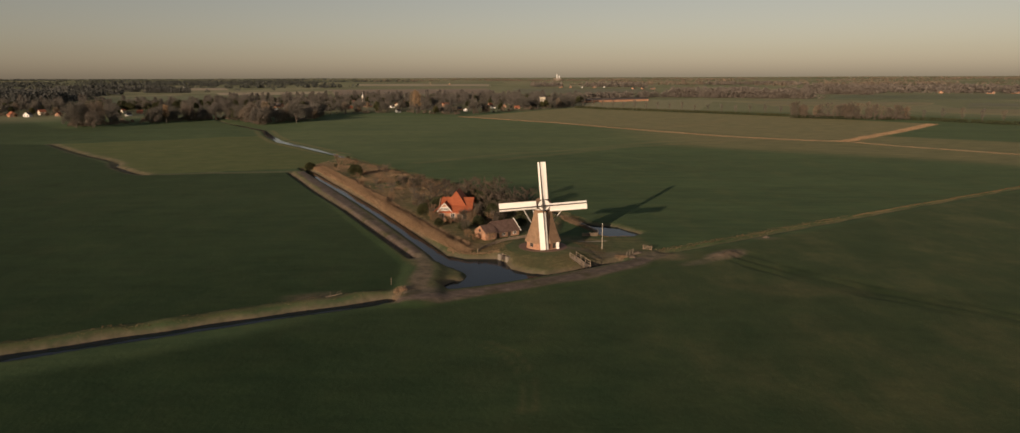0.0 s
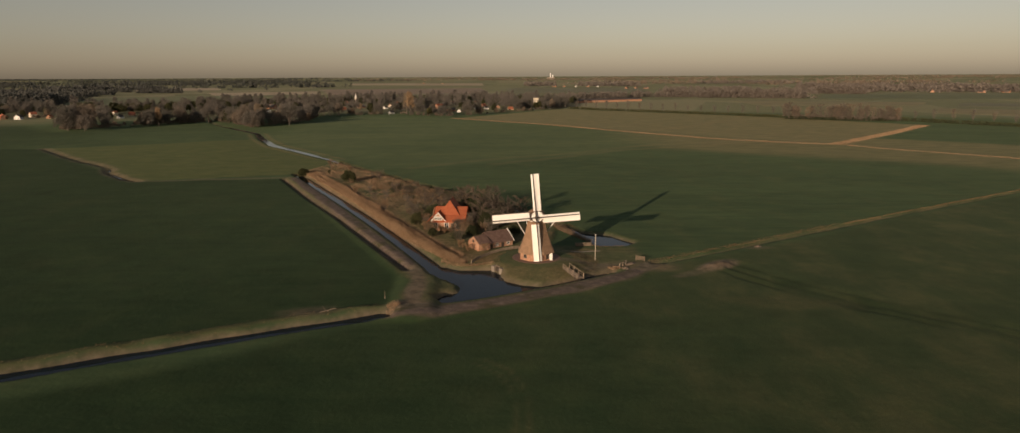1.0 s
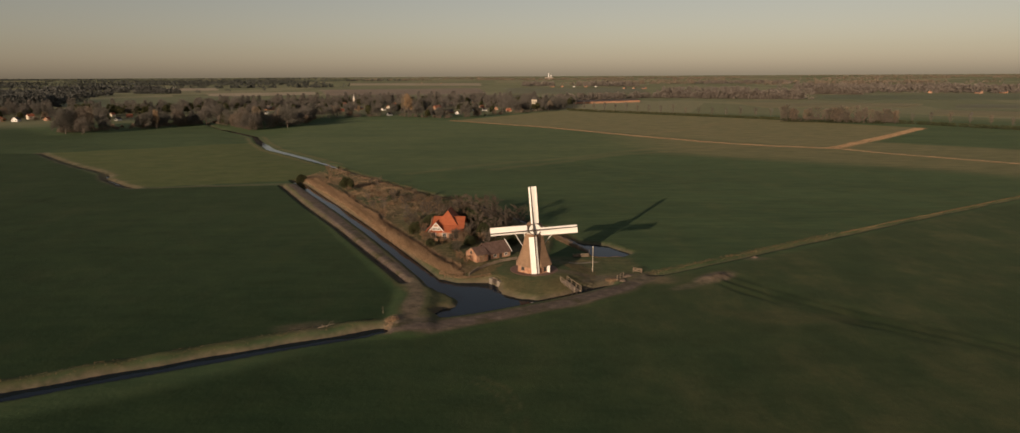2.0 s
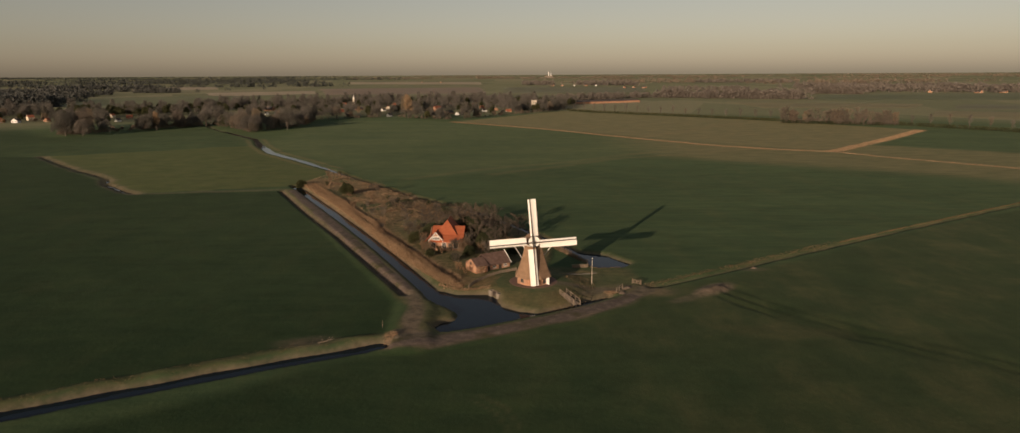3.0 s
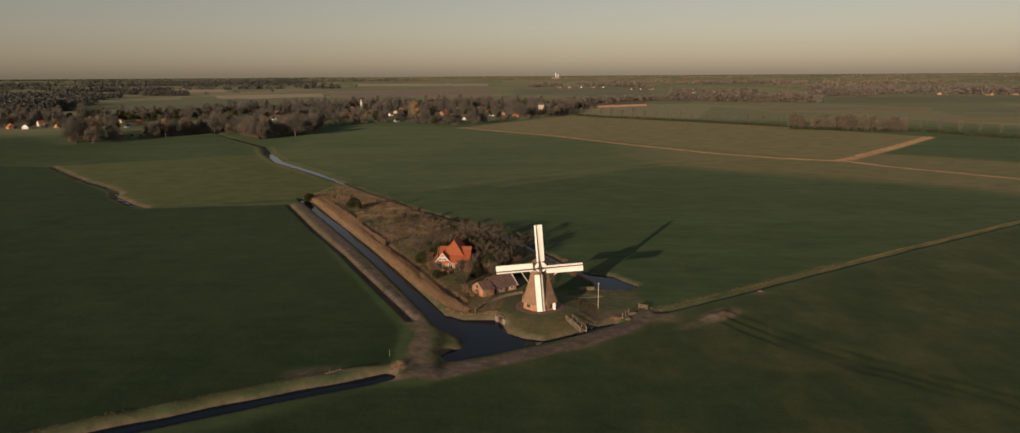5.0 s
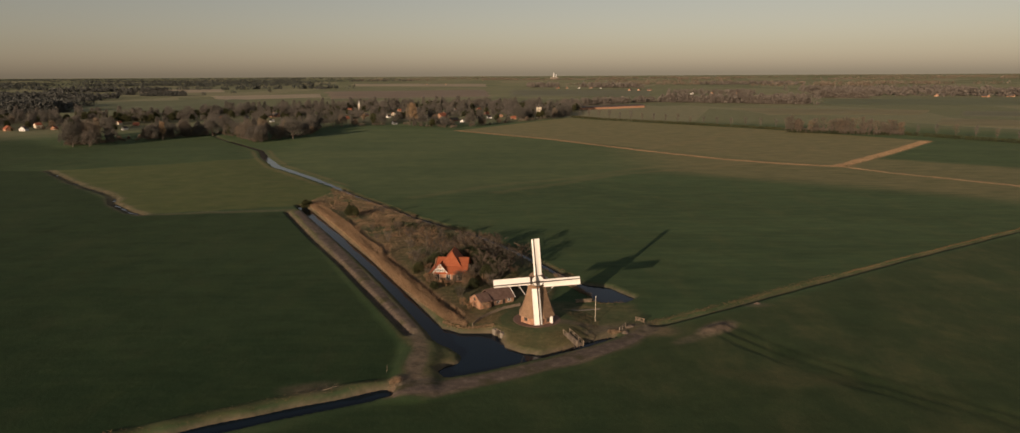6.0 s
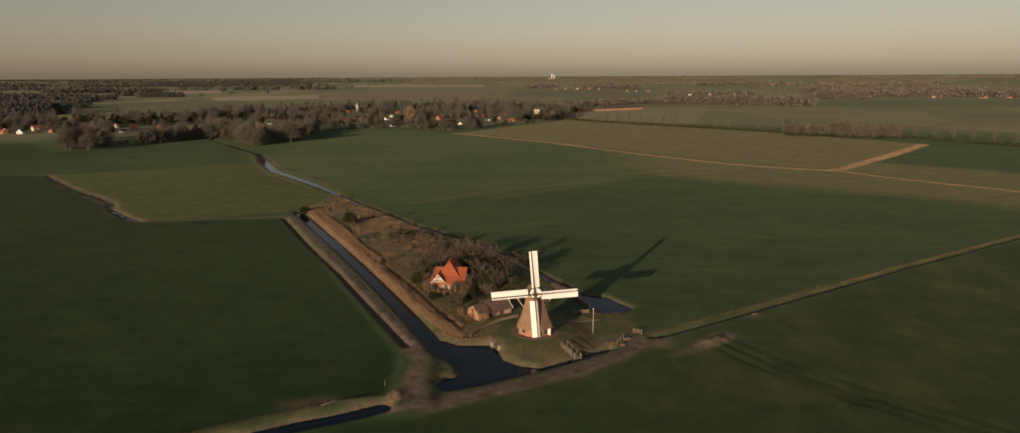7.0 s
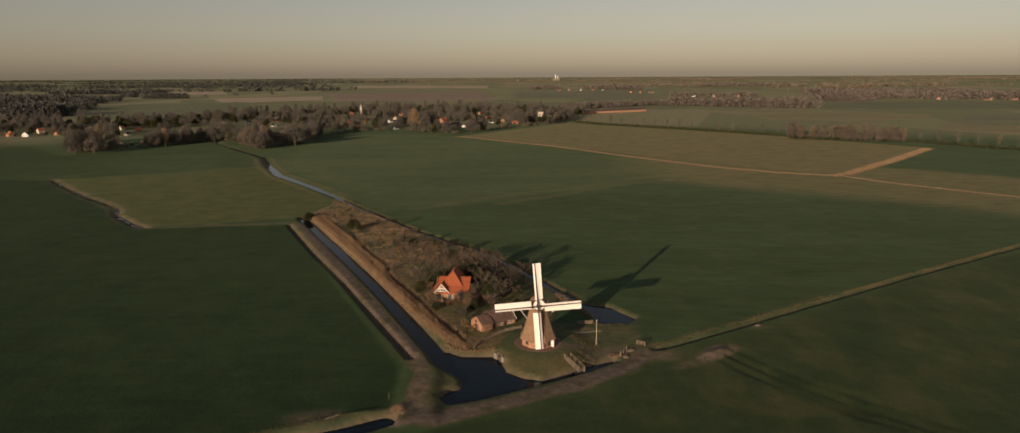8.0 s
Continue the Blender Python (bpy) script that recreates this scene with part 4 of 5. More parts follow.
def build_pole():
    x, y = 10.3, -5.6
    pole = thing("flagpole", pose(x, y, ground_z(x, y) - 0.1), "slender pale wooden flagpole standing in grass", "pole")
    part("shaft", stick(bmesh.new(), (0, 0, -0.3), (0, 0, 6.1), 0.09, 0.06, 9), M_POST, pole)
    part("finial", lathe(bmesh.new(), [(0.03, 6.1), (0.13, 6.16), (0.13, 6.28), (0.03, 6.36)], 8), M_WHITE, pole, "white round finial")
    part("cleat", box(bmesh.new(), -0.17, 0.17, -0.10, 0.10, 1.1, 1.16), M_IRON, pole)


build_pole()


def fence_run(name, points, height, rails, label, post_gap=2.2, material=M_GREYWOOD):
    fence = thing(name, Matrix.Identity(4), label, "fence")
    for (ax, ay), (bx, by) in zip(points, points[1:]):
        n = max(1, round(math.hypot(bx - ax, by - ay) / post_gap))
        spots = [(ax + (bx - ax) * k / n, ay + (by - ay) * k / n) for k in range(n + 1)]
        spots = [(x, y, ground_z(x, y)) for x, y in spots]
        for x, y, z in spots[:-1] if (bx, by) != points[-1] else spots:
            part("post", beam(bmesh.new(), (x, y, z - 0.4), (x, y, z + height), 0.14, 0.14, 0.12, 0.12), material, fence)
        for p, q in zip(spots, spots[1:]):
            for up in rails:
                part("rail", beam(bmesh.new(), (p[0], p[1] - 0.08, p[2] + up), (q[0], q[1] - 0.08, q[2] + up), 0.05, 0.14), material, fence)
    return fence


fence_run("fence", [(-18.6, -9.0), (-16.8, -5.2), (-14.6, -1.9), (-11.6, 1.4), (-7.6, 4.4)], 0.95, (0.22, 0.40, 0.58, 0.76), "low sunlit boarded garden fence bending past the barn", 2.0, M_GREYWOOD)
fence_run("fence", [(15.2, -12.0), (17.0, -9.0)], 1.2, (0.6, 1.05), "short wooden rail fence by the track", 1.6)


def build_gate():
    z = ground_z(21.5, -6.0)
    gate = thing("field_gate", Matrix.Translation((20.0, -4.9, z)) @ Matrix.Rotation(radians(-35), 4, "Z") @ Matrix.Scale(0.85, 4), "closed weathered wooden field gate between posts", "gate")
    for x in (0, 2.6):
        part("gatepost", beam(bmesh.new(), (x, 0, -0.5), (x, 0, 1.4), 0.18, 0.18), M_BROWNWOOD, gate, "stout pale post")
    for k in range(5):
        part("rail", beam(bmesh.new(), (0.15, 0, 0.3 + 0.24 * k), (2.45, 0, 0.3 + 0.24 * k), 0.05, 0.11), M_BROWNWOOD, gate)
    for x in (0.2, 1.3, 2.4):
        part("upright", beam(bmesh.new(), (x, -0.05, 0.22), (x, -0.05, 1.36), 0.1, 0.05), M_BROWNWOOD, gate)
    part("brace", beam(bmesh.new(), (0.2, 0.06, 0.3), (2.4, 0.06, 1.3), 0.05, 0.1), M_BROWNWOOD, gate)


build_gate()


def build_screen():
    """A low boarded bank screen beside the pond."""
    z = ground_z(9, 9.2)
    screen = thing("boarded_screen", Matrix.Translation((6.7, 8.7, z)) @ Matrix.Rotation(radians(7), 4, "Z"), "low brown boarded screen on the pond bank", "fence")
    for k in range(14):
        part("board", box(bmesh.new(), 0.3 * k, 0.3 * k + 0.27, -0.03, 0.03 + 0.01 * (k % 3), -0.4, 0.72 + 0.05 * ((k * 5) % 3)), M_BROWNWOOD, screen)
    for x in (0.1, 2.1, 4.1):
        part("post", beam(bmesh.new(), (x, 0.12, -0.5), (x, 0.12, 0.95), 0.12, 0.12), M_BROWNWOOD, screen)
    part("cap_rail", beam(bmesh.new(), (-0.05, 0.02, 0.88), (4.3, 0.02, 0.88), 0.12, 0.06), M_GREYWOOD, screen, "pale cap rail")


build_screen()


def build_slabs():
    """A line of pale kerb slabs across the yard."""
    path = thing("slab_path", pose(5.4, 2.0, 0, 0, 0, 15), "narrow path of pale concrete slabs in the mill yard", "path")
    turn = radians(15)
    for k in range(9):
        x = 0.86 * k
        wx, wy = 5.4 + x * math.cos(turn), 2.0 + x * math.sin(turn)
        part("slab", box(bmesh.new(), x - 0.4, x + 0.4, -0.3, 0.3, ground_z(wx, wy) - 0.05, ground_z(wx, wy) + 0.07), M_CONCRETE, path)


build_slabs()

stake = thing("stake", pose(-33.8, -34.6, ground_z(-33.8, -34.6), 2, 3, 0), "thin pale wooden stake beside the dirt track", "stake")
part("shaft", beam(bmesh.new(), (0, 0, -0.3), (0, 0, 1.5), 0.06, 0.06, 0.05, 0.05), M_GREYWOOD, stake)
part("point", lathe(bmesh.new(), [(0.032, 1.5), (0.008, 1.58)], 4, math.pi / 4), M_GREYWOOD, stake)


def build_branch():
    branch = thing("fallen_branch", pose(-42.6, -43.0, ground_z(-42.6, -43.0) + 0.05, 0, 0, 20), "pale bare branch lying on the ditch bank", "branch")
    bm = stick(bmesh.new(), (-1.6, 0, 0.1), (1.4, 0.2, 0.45), 0.06, 0.03, 6)
    part("limb", bm, M_GREYWOOD, branch)
    for a, b in (((-0.6, 0.05, 0.2), (-0.9, 0.5, 1.1)), ((0.2, 0.1, 0.3), (0.7, -0.3, 1.2)), ((0.7, 0.15, 0.35), (1.3, 0.7, 0.9)), ((-0.2, 0.05, 0.25), (0.1, -0.8, 0.4))):
        part("twig", stick(bmesh.new(), a, b, 0.035, 0.01, 5), M_GREYWOOD, branch)


build_branch()


def build_outlet():
    out = thing("water_outlet", Matrix.Translation((-12.3, -12.9, 0)) @ Matrix.Rotation(radians(-52), 4, "Z"), "dark timber mill outlet between pale concrete blocks", "sluice")
    for x in (-1.45, 1.45):
        bm = box(bmesh.new(), x - 0.55, x + 0.55, -0.5, 0.45, -1.8, 0.55)
        bmesh.ops.bevel(bm, geom=bm.edges[:], offset=0.05, segments=1, affect="EDGES")
        part("wing_block", bm, M_CONCRETE, out, "pale worn concrete block")
    for k in range(6):
        part("sluice_board", box(bmesh.new(), -0.88 + 0.3 * k, -0.60 + 0.3 * k, -0.12, 0.02 + 0.02 * (k % 2), -1.8, 0.28), M_DARKWOOD, out)
    part("lintel", beam(bmesh.new(), (-1.0, -0.1, 0.42), (1.0, -0.1, 0.42), 0.22, 0.2), M_DARKWOOD, out)
    part("windlass", stick(bmesh.new(), (-0.6, -0.1, 0.75), (0.6, -0.1, 0.75), 0.07, 0.07, 8), M_GREYWOOD, out)
    for x in (-0.7, 0.7):
        part("post", beam(bmesh.new(), (x, -0.1, 0.2), (x, -0.1, 0.95), 0.12, 0.12), M_GREYWOOD, out)


build_outlet()


# ---- plants ----
def sliver(verts, faces, p, d, length, width, rng):
    """A long thin triangle from p along d."""
    side = d.cross(Vector((rng.uniform(-1, 1), rng.uniform(-1, 1), rng.uniform(-1, 1))))
    side = side.normalized() * width / 2 if side.length > 1e-3 else Vector((width / 2, 0, 0))
    i = len(verts)
    verts += [tuple(p - side), tuple(p + side), tuple(p + d * length)]
    faces.append((i, i + 1, i + 2))


def tree_meshes(seed, height, spread, twigs, twig_len, twig_w, upright=0.5, bare=0.25, trunk_r=None):
    """A branching skeleton: its limbs as tapered sticks, its crown as fine twigs on the last order."""
    rng = random.Random(seed)
    bm = bmesh.new()
    verts, faces, tips = [], [], []
    r0 = trunk_r or height * 0.022
    top = Vector((rng.uniform(-0.3, 0.3), rng.uniform(-0.3, 0.3), height * 0.78))

    def along(u):
        return Vector((top.x * u * u, top.y * u * u, top.z * u))

    for k in range(4):
        stick(bm, along(k / 4), along((k + 1) / 4), r0 * (1 - 0.22 * k), r0 * (1 - 0.22 * (k + 1)), 6)
    limbs = 11
    for k in range(limbs):
        u = bare + (1 - bare) * (k + rng.random() * 0.6) / limbs
        base = along(min(u, 1))
        a = k * 2.4 + rng.uniform(-0.4, 0.4)
        reach = spread * (1.05 - 0.55 * abs(u - 0.5) * 2) * rng.uniform(0.75, 1.15)
        d = Vector((math.cos(a), math.sin(a), upright + rng.uniform(0, 0.35))).normalized()
        mid = base + d * reach * 0.5
        end = base + d * reach + Vector((0, 0, reach * 0.22))
        stick(bm, base, mid, r0 * 0.40, r0 * 0.25, 4)
        stick(bm, mid, end, r0 * 0.25, r0 * 0.08, 4)
        for j in range(5):
            q = base.lerp(end, 0.35 + 0.15 * j)
            a2 = rng.uniform(0, math.tau)
            d2 = (d + Vector((math.cos(a2), math.sin(a2), rng.uniform(-0.2, 0.7))) * 0.9).normalized()
            l2 = reach * rng.uniform(0.30, 0.55)
            stick(bm, q, q + d2 * l2, r0 * 0.13, r0 * 0.04, 3)
            tips.append((q, d2, l2))
    tips.append((along(0.85), Vector((0, 0, 1)), height * 0.25))
    for _ in range(twigs):
        q, d2, l2 = rng.choice(tips)
        p = q + d2 * l2 * rng.uniform(0.1, 1.05)
        d3 = (d2 + Vector((rng.uniform(-1, 1), rng.uniform(-1, 1), rng.uniform(-0.5, 1.0)))).normalized()
        sliver(verts, faces, p, d3, twig_len * rng.uniform(0.5, 1.4), twig_w * rng.uniform(0.6, 1.5), rng)
    return bm, verts, faces


def make_tree(name, seed, height, spread, twigs, twig_len, twig_w, material, label, category="tree", group="", **more):
    bm, verts, faces = tree_meshes(seed, height, spread, twigs, twig_len, twig_w, **more)
    tree = thing(name, Matrix.Identity(4), label, category, group)
    part("trunk", bm, M_BARK, tree)
    mesh_ob("crown", verts, faces, material, tree)
    return tree


def place(kinds, spots, seed, low=0.8, high=1.2, sink=0.1):
    """Stand copies of the kinds at the spots, the first of each kind being the kind itself."""
    rng = random.Random(seed)
    used = set()
    for k, spot in enumerate(spots):
        x, y = spot[:2]
        s = spot[2] if len(spot) > 2 else rng.uniform(low, high)
        kind = kinds[rng.randrange(len(kinds))] if len(spot) < 4 else kinds[spot[3]]
        m = Matrix.LocRotScale((x, y, ground_z(x, y) - sink), Euler((0, 0, rng.uniform(0, math.tau))), (s, s, s * rng.uniform(0.92, 1.08)))
        if kind.name not in used:
            used.add(kind.name)
            kind.matrix_basis = m
        else:
            ob = copy_thing(kind, Matrix.Identity(4))
            ob.matrix_basis = m


def scatter(poly, count, seed, keep_off=()):
    rng = random.Random(seed)
    xs, ys = [p[0] for p in poly], [p[1] for p in poly]
    out = []
    while len(out) < count:
        x, y = rng.uniform(min(xs), max(xs)), rng.uniform(min(ys), max(ys))
        if not inside(np.array([x]), np.array([y]), poly)[0]:
            continue
        if any(math.hypot(x - a, y - b) < r for a, b, r in keep_off):
            continue
        if to_line(np.array([x]), np.array([y]), CANAL)[0] < 7.5:
            continue
        out.append((x, y))
    return out


def dome_tree(name, seed, height, wide, twigs, twig_len, twig_w, material, label, low=0.16, group="village trees", category="tree"):
    """A leafless tree with a lobed dome of twigs that fan out from a short trunk."""
    rng = random.Random(seed)
    tree = thing(name, Matrix.Identity(4), label, category, group)
    bm = bmesh.new()
    fork = height * (low + 0.1)
    stick(bm, (0, 0, 0), (0, 0, fork), height * 0.022, height * 0.017, 6)
    lobes = []
    for k in range(13):
        a = k * 2.4 + rng.uniform(-0.3, 0.3)
        u = (k + 0.5) / 13
        r = wide * math.sqrt(1 - u * u * 0.85) * 0.62
        c = Vector((r * math.cos(a), r * math.sin(a), height * (low + 0.22 + 0.5 * u)))
        lobes.append((c, wide * rng.uniform(0.34, 0.52)))
        mid = Vector((c.x * 0.4, c.y * 0.4, fork + (c.z - fork) * 0.55))
        stick(bm, (0, 0, fork * 0.95), mid, height * 0.010, height * 0.006, 4)
        stick(bm, mid, c, height * 0.006, height * 0.002, 4)
    part("trunk", bm, M_BARK, tree)
    verts, faces = [], []
    for _ in range(twigs):
        c, r = lobes[rng.randrange(13)]
        d = Vector((rng.gauss(0, 1), rng.gauss(0, 1), rng.gauss(0.25, 1))).normalized()
        p = c + d * r * rng.random() ** 0.5
        out = (p - Vector((0, 0, height * 0.3))).normalized()
        way = (out + Vector((rng.uniform(-0.8, 0.8), rng.uniform(-0.8, 0.8), rng.uniform(-0.3, 0.9)))).normalized()
        sliver(verts, faces, p, way, twig_len * rng.uniform(0.5, 1.4), twig_w * rng.uniform(0.6, 1.5), rng)
    mesh_ob("crown", verts, faces, material, tree)
    return tree


# bare trees of the farmyard
garden_trees = [make_tree("tree", 40 + k, h, s, 3600, 0.8, 0.024, M_GARDEN_TWIG, "bare brown winter tree in the farm garden", group="garden trees", bare=0.18)
                for k, (h, s) in enumerate(((9.5, 3.6), (8.0, 3.2), (7.0, 3.0)))]
place(garden_trees, [(-22, 50, 1.0, 0), (-15.5, 43, 1.1, 0), (-11, 34, 1.0, 1), (-26, 58, 1.0, 1), (-33, 52, 0.95, 0), (-39, 64, 0.9, 1), (-18.5, 30, 1.05, 1),
                     (-13.5, 24, 0.95, 1), (-46, 72, 0.9, 2), (-35, 43, 0.9, 1), (-39, 38, 0.8, 2), (-29, 42, 1.0, 0), (-7, 44, 0.9, 1), (-19, 60, 0.9, 2), (-52, 84, 0.7, 2), (-24, 37, 0.9, 2)], 5)

shrubs = [make_tree("shrub", 60 + k, h, s, 1200, 0.52, 0.032, mat, label, "shrub", "garden shrubs", bare=0.02, upright=0.9, trunk_r=0.05)
          for k, (h, s, mat, label) in enumerate(((2.2, 1.5, M_SCRUB, "brown leafless garden shrub"), (3.0, 1.9, M_TWIG, "bare brown garden shrub with thin twigs"), (1.6, 1.4, M_SCRUB, "low tangled brown shrub"),
                                                  (2.0, 1.3, M_GREENBUSH, "small dull green shrub")))]
KEEP = [(-27, 30, 7.5), (-17.5, 7, 5.5), (-12, 9.5, 5), (-27, 22.5, 3.5), MILL + (9.0,)]
place(shrubs, [(-31.4, 23.6, 0.8, 1), (-29.2, 23.4, 0.7, 3), (-24.4, 23.6, 1.0, 1), (-22.6, 23.9, 1.1, 0), (-33.6, 24.4, 1.0, 0), (-20.8, 26.5, 1.3, 1), (-32.5, 22.8, 1.0, 0), (-30.6, 22.2, 0.85, 2), (-25.0, 23.0, 1.0, 1), (-23.2, 23.2, 1.0, 0), (-28.2, 21.0, 0.7, 0), (-21.5, 25.0, 1.1, 1), (-33.5, 26, 1.0, 1), (-26.3, 21.6, 0.8, 2), (-22, 4, 0.9, 0), (-20, 1.5, 0.9, 2), (-23, 8.5, 1.1, 1), (-16, 0.5, 0.8, 0)] + scatter(GARDEN, 30, 8, KEEP) + scatter([(-70, 85), (-60, 110), (-10, 60), (-2, 30), (-22, 14), (-40, 18)], 54, 9, KEEP), 6, 0.7, 1.3)
# those round the farmhouse are partly added to darken its shaded garden
place([dome_tree("dark_bush", 80, 4.4, 2.3, 5200, 0.42, 0.16, M_GREENBUSH, "dense dark evergreen bush in rough grass", 0.02, "", "bush")],
      [(-77.5, 117.5, 1.25), (-104, 143, 1.0), (-105.5, 146, 0.8), (-9, 20, 0.7), (-20.5, 37.5, 1.6), (-17.5, 34, 1.3), (-23, 41, 1.5), (-27, 44, 1.1), (-16.5, 27.5, 1.15), (-15, 31.5, 1.3), (-33, 38.5, 1.2), (-37, 33, 0.9), (-20.5, 19.5, 0.7), (-11.5, 14, 0.8), (-31, 18.5, 0.55), (-24, 13.5, 0.6), (-29, 47, 1.2), (-13, 38, 1.1)], 7)


def tufts(name, spots, height, blades, width, material, label, category, seed, lean=0.3, uneven=1.0):
    """Stands of upright blades joined into one mass."""
    rng = random.Random(seed)
    co = np.array(spots)
    hz = land(co[:, 0], co[:, 1])[0]
    lush = 1 + uneven * 0.25 * wobble(co[:, 0], co[:, 1], 1.6, seed) + uneven * 0.2 * wobble(co[:, 0], co[:, 1], 6.0, seed + 1)
    verts, faces = [], []
    for (x, y), z, tall in zip(spots, hz, height * np.clip(lush, 0.4, 1.6)):
        for _ in range(blades):
            p = Vector((x + rng.uniform(-0.25, 0.25), y + rng.uniform(-0.25, 0.25), z - 0.05))
            d = Vector((rng.gauss(0, lean), rng.gauss(0, lean), 1)).normalized()
            sliver(verts, faces, p, d, tall * rng.uniform(0.6, 1.15), width, rng)
    return tagged(mesh_ob(name, verts, faces, material), label, category, kind="stuff")


def along_line(line, offset, spread, per_metre, seed):
    rng = random.Random(seed)
    out = []
    for (ax, ay), (bx, by) in zip(line, line[1:]):
        length = math.hypot(bx - ax, by - ay)
        nx, ny = -(by - ay) / length, (bx - ax) / length
        for _ in range(int(length * per_metre)):
            u, o = rng.random(), offset + rng.uniform(-1, 1) * spread
            out.append((ax + (bx - ax) * u + nx * o, ay + (by - ay) * u + ny * o))
    return out


tufts("reed_bed", along_line(REED_LINE, 1.2, 1.0, 46, 11), 0.9, 4, 0.06, M_REED, "golden dry reed bed along the canal", "reeds", 12, 0.16)
tufts("reed_bed", along_line(REED_LINE[:-1], 3.6, 2.0, 40, 111), 0.95, 4, 0.06, M_REED, "tall dry reeds behind the canal edge", "reeds", 112, 0.2)
tufts("reed_bed", along_line([(-13.6, -10.2), (-21.2, -10.2), (-26, -6.5)], -0.3, 0.6, 18, 71), 0.5, 4, 0.06, M_REED, "low dry reeds fringing the canal bend", "reeds", 72, 0.2)
tufts("rough_grass", along_line(NEAR_BANK, 0.0, 1.4, 4, 13), 0.34, 4, 0.05, M_STRAW, "dry yellow grass on the ditch bank", "grass", 14)
rough = scatter(GARDEN, 3600, 15, [(-27, 30, 6), (-16, 8, 5)])
tufts("rough_grass", [p for p in rough if p[1] > 58], 0.65, 4, 0.06, M_REED, "tangled brown grass of the rough garden", "grass", 16, 0.4)
# grass colour near the farmhouse is darker to stand in for tree shade
tufts("rough_grass", [p for p in rough if p[1] <= 58], 0.5, 4, 0.06, M_STRAW, "winter grass round the farmhouse, coloured darker for tree shade", "grass", 116, 0.4)
tufts("rough_grass", along_line(BASIN[9:21], 0.9, 0.5, 14, 17) + along_line(EAST, -2.0, 0.5, 5, 18) + along_line(EAST, 2.0, 0.5, 5, 18),
      0.5, 4, 0.05, M_STRAW, "dry grass fringe at the water", "grass", 20)
tufts("rough_grass", along_line(RIGHT_DITCH[:3], 2.0, 1.3, 9, 23), 0.34, 4, 0.07, M_STRAW, "dull grass verge beside the ditch", "grass", 24, 0.5)
tufts("rough_grass", along_line(RIGHT_DITCH[2:], 1.4, 0.4, 9, 123), 0.42, 4, 0.07, M_STRAW, "pale dry grass along the far ditch", "grass", 124, 0.5)

clump_rng = random.Random(301)
NORTH_GARDEN = [(-99, 146), (-98, 180), (-72, 143), (-40, 101), (-24, 80), (-40, 66), (-60, 84), (-72, 108)]
clumps = [(x + clump_rng.gauss(0, 1.1), y + clump_rng.gauss(0, 0.8)) for x, y in scatter(NORTH_GARDEN, 95, 302) for _ in range(26)]
tufts("reed_clump", clumps, 0.85, 4, 0.07, M_REED, "pale tussocks of dry reed in the rough garden", "reeds", 303, 0.35)
tufts("reed_strip", along_line(OCHRE, 0.0, 2.2, 9.0, 25), 0.8, 3, 0.16, M_REED, "pale dry reeds in a field ditch", "reeds", 26, 0.3, 0.3)
tufts("reed_strip", along_line(OCHRE_UP, 0.0, 4.0, 9.0, 27), 1.0, 3, 0.16, M_REED, "broad band of pale dry reeds between fields", "reeds", 28, 0.2)
tufts("reed_strip", along_line(OCHRE_R, 0.0, 1.5, 8.0, 29), 0.6, 3, 0.14, M_REED, "thin line of dry reeds along a ditch", "reeds", 30, 0.3, 0.3)
tufts("rough_scrub", along_line([(2.5, 32), (6.6, 23), (9.6, 16.5), (11.0, 14.2)], 0.0, 0.8, 26, 73), 1.3, 4, 0.05, M_SCRUB, "brown scrub and reeds on the pond bank", "scrub", 74, 0.3)
tufts("rough_grass", along_line([(10.4, 13.0), (10.2, 10.5), (13.0, 8.0), (19.0, 8.6)], 0.0, 0.5, 12, 75), 0.4, 4, 0.05, M_STRAW, "pale dry grass at the pond edge", "grass", 76, 0.4)
skirt = [(MILL[0] + r * math.cos(a), MILL[1] + r * math.sin(a)) for k in range(1500) for r, a in ((8.6 + 6.0 * ((k * 0.618) % 1), math.radians(150 + 250 * ((k * 0.7548) % 1))),)]
skirt = [p for p in skirt if to_poly(np.array([p[0]]), np.array([p[1]]), BASIN)[0] > 0.2]
tufts("rough_grass", skirt, 0.32, 4, 0.05, M_STRAW, "rough brown grass on the mill mound's slope", "grass", 31, 0.5)
tufts("reed_clump", [(-31.2 + 1.3 * math.cos(k * 2.4) * (k / 70) ** 0.5, -40.4 + 1.3 * math.sin(k * 2.4) * (k / 70) ** 0.5) for k in range(70)], 0.8, 5, 0.05, M_REED, "clump of dry reeds at the ditch end", "reeds", 32, 0.35)
tufts("reed_clump", [(14.0 + 1.6 * math.cos(k * 2.4) * (k / 60) ** 0.5, -12.2 + 1.1 * math.sin(k * 2.4) * (k / 60) ** 0.5) for k in range(60)], 0.7, 5, 0.05, M_REED, "clump of dry reeds beside the track", "reeds", 34, 0.35)


